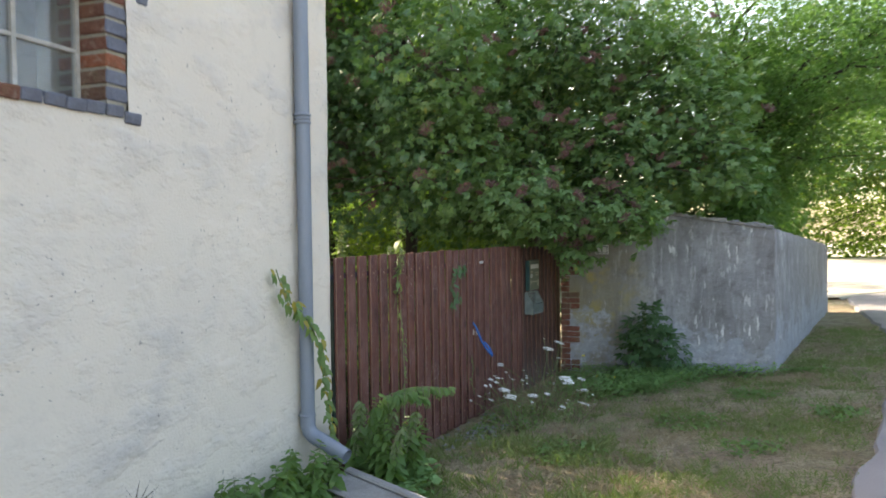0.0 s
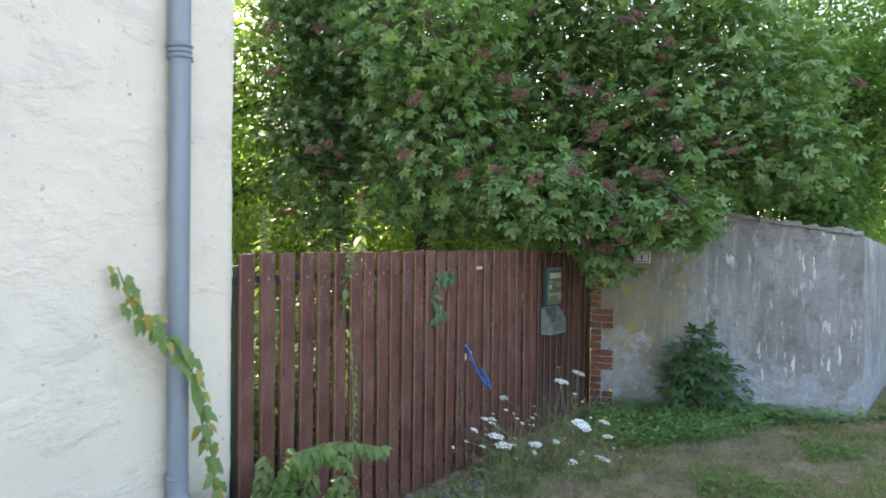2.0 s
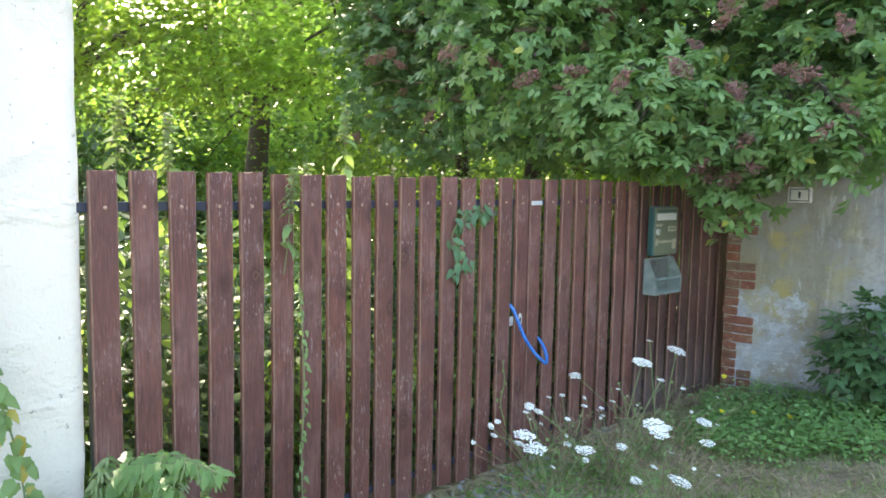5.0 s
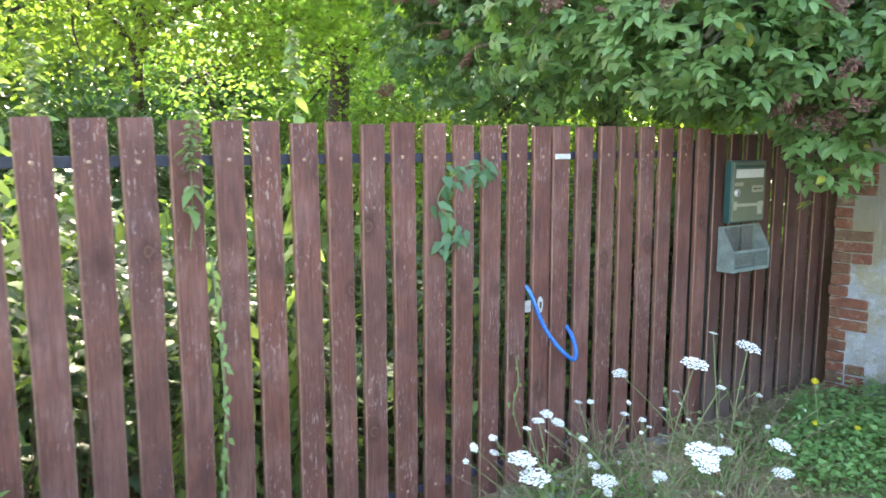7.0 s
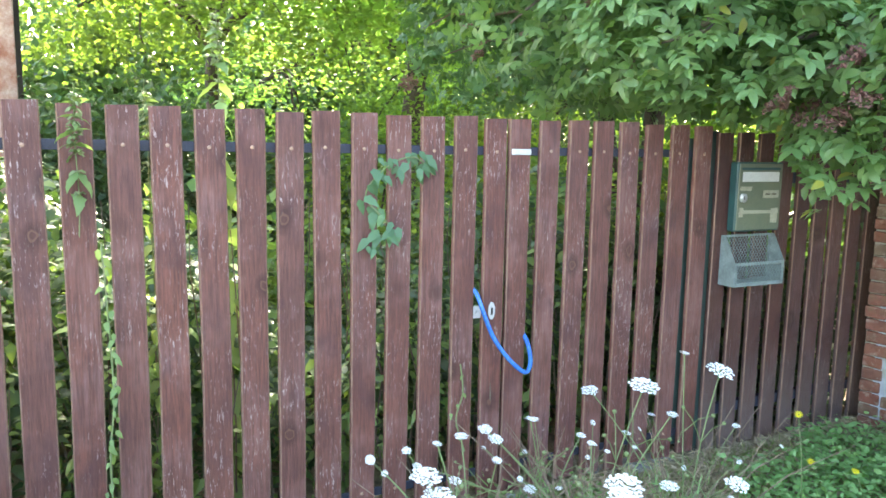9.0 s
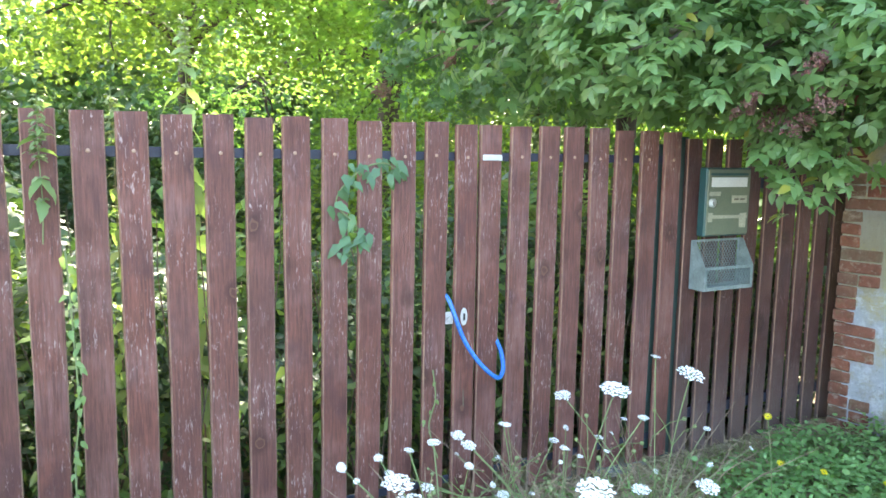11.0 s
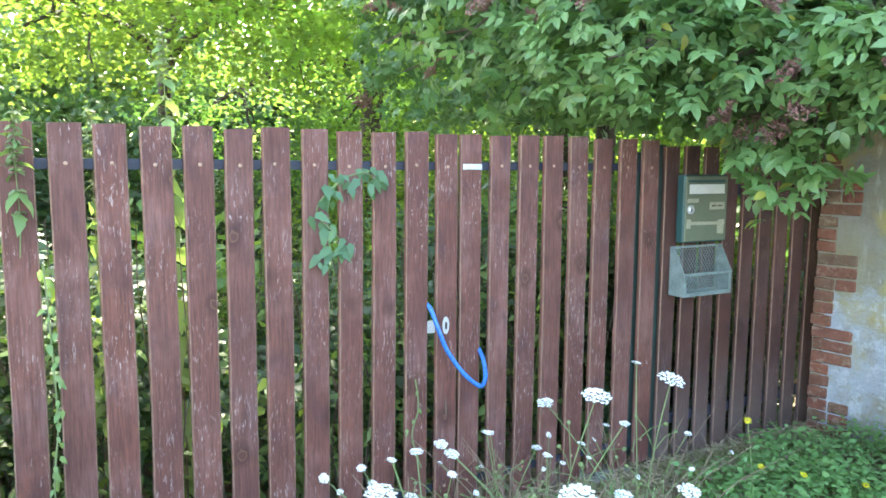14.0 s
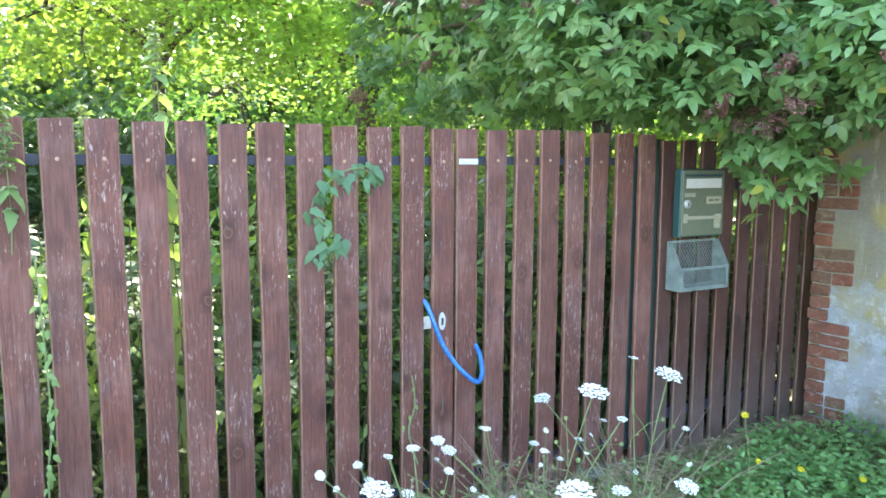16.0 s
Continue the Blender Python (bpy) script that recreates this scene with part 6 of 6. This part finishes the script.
for i, ((x, y), flowers) in enumerate(CARROTS):
    r = random.Random(300 + i)
    plant = thing("wild_carrot", "wild carrot with white lacy flower heads on thin branching stems", "wildflower", group="wild carrots")
    b = Vector((x, y, gz(x, y) - 0.03))
    bm = bmesh.new()
    for fx_, fy_, fz_, rad in flowers:
        tip = Vector((fx_, fy_, fz_))
        mid = b.lerp(tip, 0.5) + Vector((0, 0, 0.05))
        tube(bm, spline([b + Vector((r.uniform(-0.02, 0.02), r.uniform(-0.02, 0.02), 0)), mid, tip], 5), 0.0028, 5)
        head = put("flower_head", UMBELS[r.randrange(3)], plant, pose(fx_, fy_, fz_, r.uniform(-8, 14), r.uniform(2, 20), 0) @ pose(0, 0, 0, rz=r.uniform(0, 360)) @ Matrix.Scale(rad, 4))
        rays = bmesh.new()
        for k in range(10):
            a = k * 0.628
            tube(rays, [(0, 0, -0.55), (0.75 * math.cos(a), 0.75 * math.sin(a), 0.0)], 0.02, 3, False)
        part("rays", rays, M_STEM, head)
        for k in range(2):
            side = mid + Vector((r.uniform(-0.14, 0.14), r.uniform(-0.14, 0.14), r.uniform(-0.02, 0.16)))
            tube(bm, [mid, mid.lerp(side, 0.5) + Vector((0, 0, 0.02)), side], [0.0022, 0.002, 0.0015], 4)
            made_v = bmesh.ops.create_icosphere(bm, subdivisions=1, radius=r.uniform(0.006, 0.012))["verts"]
            bmesh.ops.translate(bm, verts=made_v, vec=side)
    for k in range(6):
        q = Vector((x + r.gauss(0, 0.22), y + r.gauss(0, 0.28), r.uniform(0.05, 0.42)))
        tube(bm, spline([b, b.lerp(q, 0.55) + Vector((0, 0, 0.04)), q], 4), 0.0018, 4)
        put("flower_head", UMBELS[k % 3], plant, Matrix.Translation(q) @ pose(0, 0, 0, r.uniform(-20, 30), r.uniform(0, 50), 0) @ Matrix.Scale(r.uniform(0.010, 0.019), 4))
    part("stem", bm, M_STEM, plant)
    bm = bmesh.new()
    for k in range(16):
        q = Vector((x + r.gauss(0, 0.20), y + r.gauss(0, 0.26), gz(x, y) + r.uniform(0.12, 0.50)))
        fork = b.lerp(q, 0.6) + Vector((r.gauss(0, 0.02), r.gauss(0, 0.02), 0.03))
        tube(bm, [b + Vector((r.gauss(0, 0.05), r.gauss(0, 0.06), 0)), fork, q], [0.003, 0.0022, 0.0012], 4, False)
        for _ in range(2):
            tube(bm, [fork, fork + Vector((r.gauss(0, 0.07), r.gauss(0, 0.07), r.uniform(0.02, 0.12)))], [0.0018, 0.001], 3, False)
    part("dry_growth", bm, M_DRYSTALK, plant, "dry brown branching stalks")
    nr = np.random.default_rng(310 + i)
    n = 150
    p = np.array([b.x, b.y, b.z]) + nr.normal(size=(n, 3)) * np.array([0.13, 0.13, 0.0]) + np.stack([np.zeros(n), np.zeros(n), nr.random(n) * 0.22], 1)
    put("feathery_leaves", cloud("feathery_leaves", [(-0.03, 0, 0), (0.03, 0, 0), (0.0, 1, -0.1)], [(0, 1, 2)], p, turns_of(nr.normal(size=(n, 3)) + np.array([0, 0, 0.6]), nr.normal(size=(n, 3))), nr.uniform(0.05, 0.12, n), M_HERB), plant)

# yellow flowers
for i, (x, y, z) in enumerate([(-1.42, 8.24, 0.42), (-1.53, 8.56, 0.10), (-1.32, 8.54, 0.14), (-1.15, 8.75, 0.10)]):
    r = random.Random(330 + i)
    fl = thing("yellow_flower", "small yellow hawkbit flower on a thin stalk", "wildflower", group="yellow flowers")
    bm = bmesh.new()
    tube(bm, spline([(x + 0.03, y + 0.04, gz(x, y) - 0.02), (x + 0.02, y + 0.02, z * 0.5), (x, y, z)], 5), 0.0022, 5)
    part("stalk", bm, M_STEM, fl)
    vs, fs = [], []
    for k in range(22):
        a = k * 2 * math.pi / 22
        l = 0.017 if k % 2 else 0.013
        b0 = len(vs)
        vs.extend([(0.004 * math.cos(a - 0.3), 0.004 * math.sin(a - 0.3), 0.004), (0.004 * math.cos(a + 0.3), 0.004 * math.sin(a + 0.3), 0.004), (l * math.cos(a + 0.12), l * math.sin(a + 0.12), 0.006 * (k % 2)), (l * math.cos(a - 0.12), l * math.sin(a - 0.12), 0.006 * (k % 2))])
        fs.append((b0, b0 + 1, b0 + 2, b0 + 3))
    put("petals", mesh_of("petals", vs, fs, M_YELLOW), fl, pose(x, y, z, r.uniform(5, 30), r.uniform(10, 35), 0))

# ---- herbs and grass on the verge ----
nr = np.random.default_rng(350)


def patch(name, label, centre, radii, n, size, height, material, verts, faces):
    a = nr.uniform(0, 2 * math.pi, n)
    q = np.sqrt(nr.random(n)) * (1 + 0.18 * np.sin(a * 3 + 1) + 0.1 * np.sin(a * 7))
    x, y = centre[0] + radii[0] * q * np.cos(a), centre[1] + radii[1] * q * np.sin(a)
    y = np.where(x > -2.0, np.minimum(y, WALL_Y - 0.04), y)
    z = ground_z(x, y) + nr.random(n) * height
    me = cloud(name, verts, faces, np.stack([x, y, z], 1), turns_of(nr.normal(size=(n, 3)) * np.array([1, 1, 0.25]), nr.normal(size=(n, 3)) * 0.3 + np.array([0, 0, 1.0])), nr.uniform(0.6, 1.3, n) * size, material)
    return tagged(new(name, me), label, "plants", kind="stuff")


ROUND_V = [(0, 0, 0), (0.33, 0.25, 0.06), (0.42, 0.6, 0.04), (0.2, 0.92, 0.0), (0, 1.0, -0.06), (-0.2, 0.92, 0.0), (-0.42, 0.6, 0.04), (-0.33, 0.25, 0.06)]
ROUND_F = [(0, 1, 2), (0, 2, 3), (0, 3, 4), (0, 4, 5), (0, 5, 6), (0, 6, 7)]
patch("low_herbs", "low leafy green herbs at the wall foot", (-1.15, 8.95), (0.75, 0.75), 7500, 0.024, 0.16, M_HERB, ROUND_V, ROUND_F)
patch("leafy_weeds", "toothed leafy weeds among the low herbs", (-1.15, 8.9), (0.8, 0.8), 2600, 0.042, 0.19, M_HERB, TOOTH_V, TOOTH_F)
for hx, hy, hr in ((0.3, 8.4, 0.25), (1.0, 7.6, 0.22), (-0.3, 7.2, 0.3), (0.9, 10.6, 0.3), (-1.2, 6.0, 0.3), (0.2, 6.3, 0.22)):
    patch("leafy_weeds", "low green weeds in the dry verge", (hx, hy), (hr, hr * 1.2), 260, 0.055, 0.06, M_WEED, TOOTH_V, TOOTH_F)
patch("low_herbs", "low leafy green herbs along the wall", (-0.4, 9.55), (0.95, 0.32), 1900, 0.04, 0.13, M_HERB, ROUND_V, ROUND_F)
patch("low_herbs", "low leafy green weeds by the house corner", (-2.2, 4.7), (0.28, 0.75), 900, 0.06, 0.14, M_HERB, ROUND_V, ROUND_F)
patch("low_herbs", "grey-green weeds under the gate", (-1.95, 7.1), (0.35, 0.7), 800, 0.028, 0.10, M_WEED, ROUND_V, ROUND_F)


def grass(name, label, n, material, seed, want, length, area):
    """Blades in tufts where the field 'want' is high."""
    g = np.random.default_rng(seed)
    x, y = g.uniform(area[0], area[1], n * 3), g.uniform(area[2], area[3], n * 3)
    field = np.array([0.75 * noise.noise((a * 1.2, b * 1.2, 0)) + 0.9 * noise.noise((a * 4.6, b * 4.6, 4)) for a, b in zip(x, y)])
    edge = np.interp(y, [e[0] for e in ROAD_EDGE], [e[1] for e in ROAD_EDGE])
    wall_x = np.where(y > 9.75, 0.66 + (y - 9.8) * 0.185, -9)
    fence_x = np.where(y > 4.9, -2.60 + 0.118 * (y - 5.24) + 0.10, FACE_X + 0.02)
    ok = (field * want + g.normal(size=len(x)) * 0.2 > 0.08) & (x < edge - 0.03 + g.normal(size=len(x)) * 0.06) & (x > wall_x) & (x > fence_x)
    x, y = x[ok][:n], y[ok][:n]
    n = len(x)
    lean = g.normal(size=(n, 3)) * np.array([0.75, 0.75, 0.15]) + np.array([0, 0, 0.30 if material is M_STRAW else 0.75])
    z = ground_z(x, y) - 0.01
    v = [(-0.045, 0, 0), (0.045, 0, 0), (0.035, 0.5, 0.04), (-0.035, 0.5, 0.04), (0.0, 1.0, -0.12)]
    f = [(0, 1, 2), (0, 2, 3), (3, 2, 4)]
    me = cloud(name, v, f, np.stack([x, y, z], 1), turns_of(lean, g.normal(size=(n, 3))), g.uniform(0.5, 1.3, n) * length, material)
    return tagged(new(name, me), label, "grass", kind="stuff")


grass("dry_grass", "short dry straw-coloured grass on the verge", 110000, M_STRAW, 360, 1, 0.075, (-2.7, 3.2, 3.0, 15.0))
grass("green_grass", "patchy green grass on the verge", 70000, M_BLADE, 361, -1, 0.08, (-2.7, 3.2, 3.0, 15.0))
grass("green_grass", "longer green grass near the drain channel", 5000, M_BLADE, 362, -1, 0.11, (-2.5, -0.5, 3.8, 6.6))

# brown dried tuft at the house wall
tuft_r = np.random.default_rng(400)
n = 900
a, q = tuft_r.uniform(0, 2 * math.pi, n), np.sqrt(tuft_r.random(n)) * 0.16
x, y = -2.46 + q * np.cos(a), 2.66 + q * np.sin(a)
p = np.stack([x, y, ground_z(x, y) + tuft_r.random(n) * (0.70 - 1.9 * q)], 1)
tuft = thing("dried_plant", "brown dried-up plant at the foot of the house wall", "plant")
put("strands", cloud("strands", [(-0.03, 0, 0), (0.03, 0, 0), (0.0, 1, -0.1)], [(0, 1, 2)], p, turns_of(tuft_r.normal(size=(n, 3)) + np.array([0, 0, 0.9]), tuft_r.normal(size=(n, 3))), tuft_r.uniform(0.06, 0.16, n), M_TWIG), tuft)

# pale stones before the gate
stones = thing("rubble", "small pale stones and grit before the gate", "stones", kind="stuff")
bm = bmesh.new()
for i in range(150):
    sx, sy = 1.55 + sr.gauss(0, 0.32), -0.26 + sr.gauss(0, 0.12)
    q = FENCE @ Vector((sx, sy, 0))
    made_v = bmesh.ops.create_icosphere(bm, subdivisions=1, radius=sr.uniform(0.008, 0.028))["verts"]
    for v in made_v:
        v.co = v.co * sr.uniform(0.8, 1.2) + Vector((q.x, q.y, gz(q.x, q.y) + 0.008))
part("stones", bm, M_CONCRETE, stones)

# dry litter along the foot of the fence
n = 2600
ls, lb = tuft_r.uniform(0.9, 4.8, n), -np.abs(tuft_r.normal(size=n)) * 0.13 - 0.01
lq = np.array([FENCE @ Vector((a, c, 0)) for a, c in zip(ls, lb)])
p = np.stack([lq[:, 0], lq[:, 1], ground_z(lq[:, 0], lq[:, 1]) + tuft_r.random(n) * 0.025], 1)
me = cloud("dry_litter", [(-0.03, 0, 0), (0.03, 0, 0), (0.0, 1, -0.05)], [(0, 1, 2)], p, turns_of(tuft_r.normal(size=(n, 3)) * np.array([1, 1, 0.25]), tuft_r.normal(size=(n, 3))), tuft_r.uniform(0.05, 0.13, n), M_STRAW)
tagged(new("dry_litter", me), "dry straw and stalks along the foot of the fence", "litter", kind="stuff")
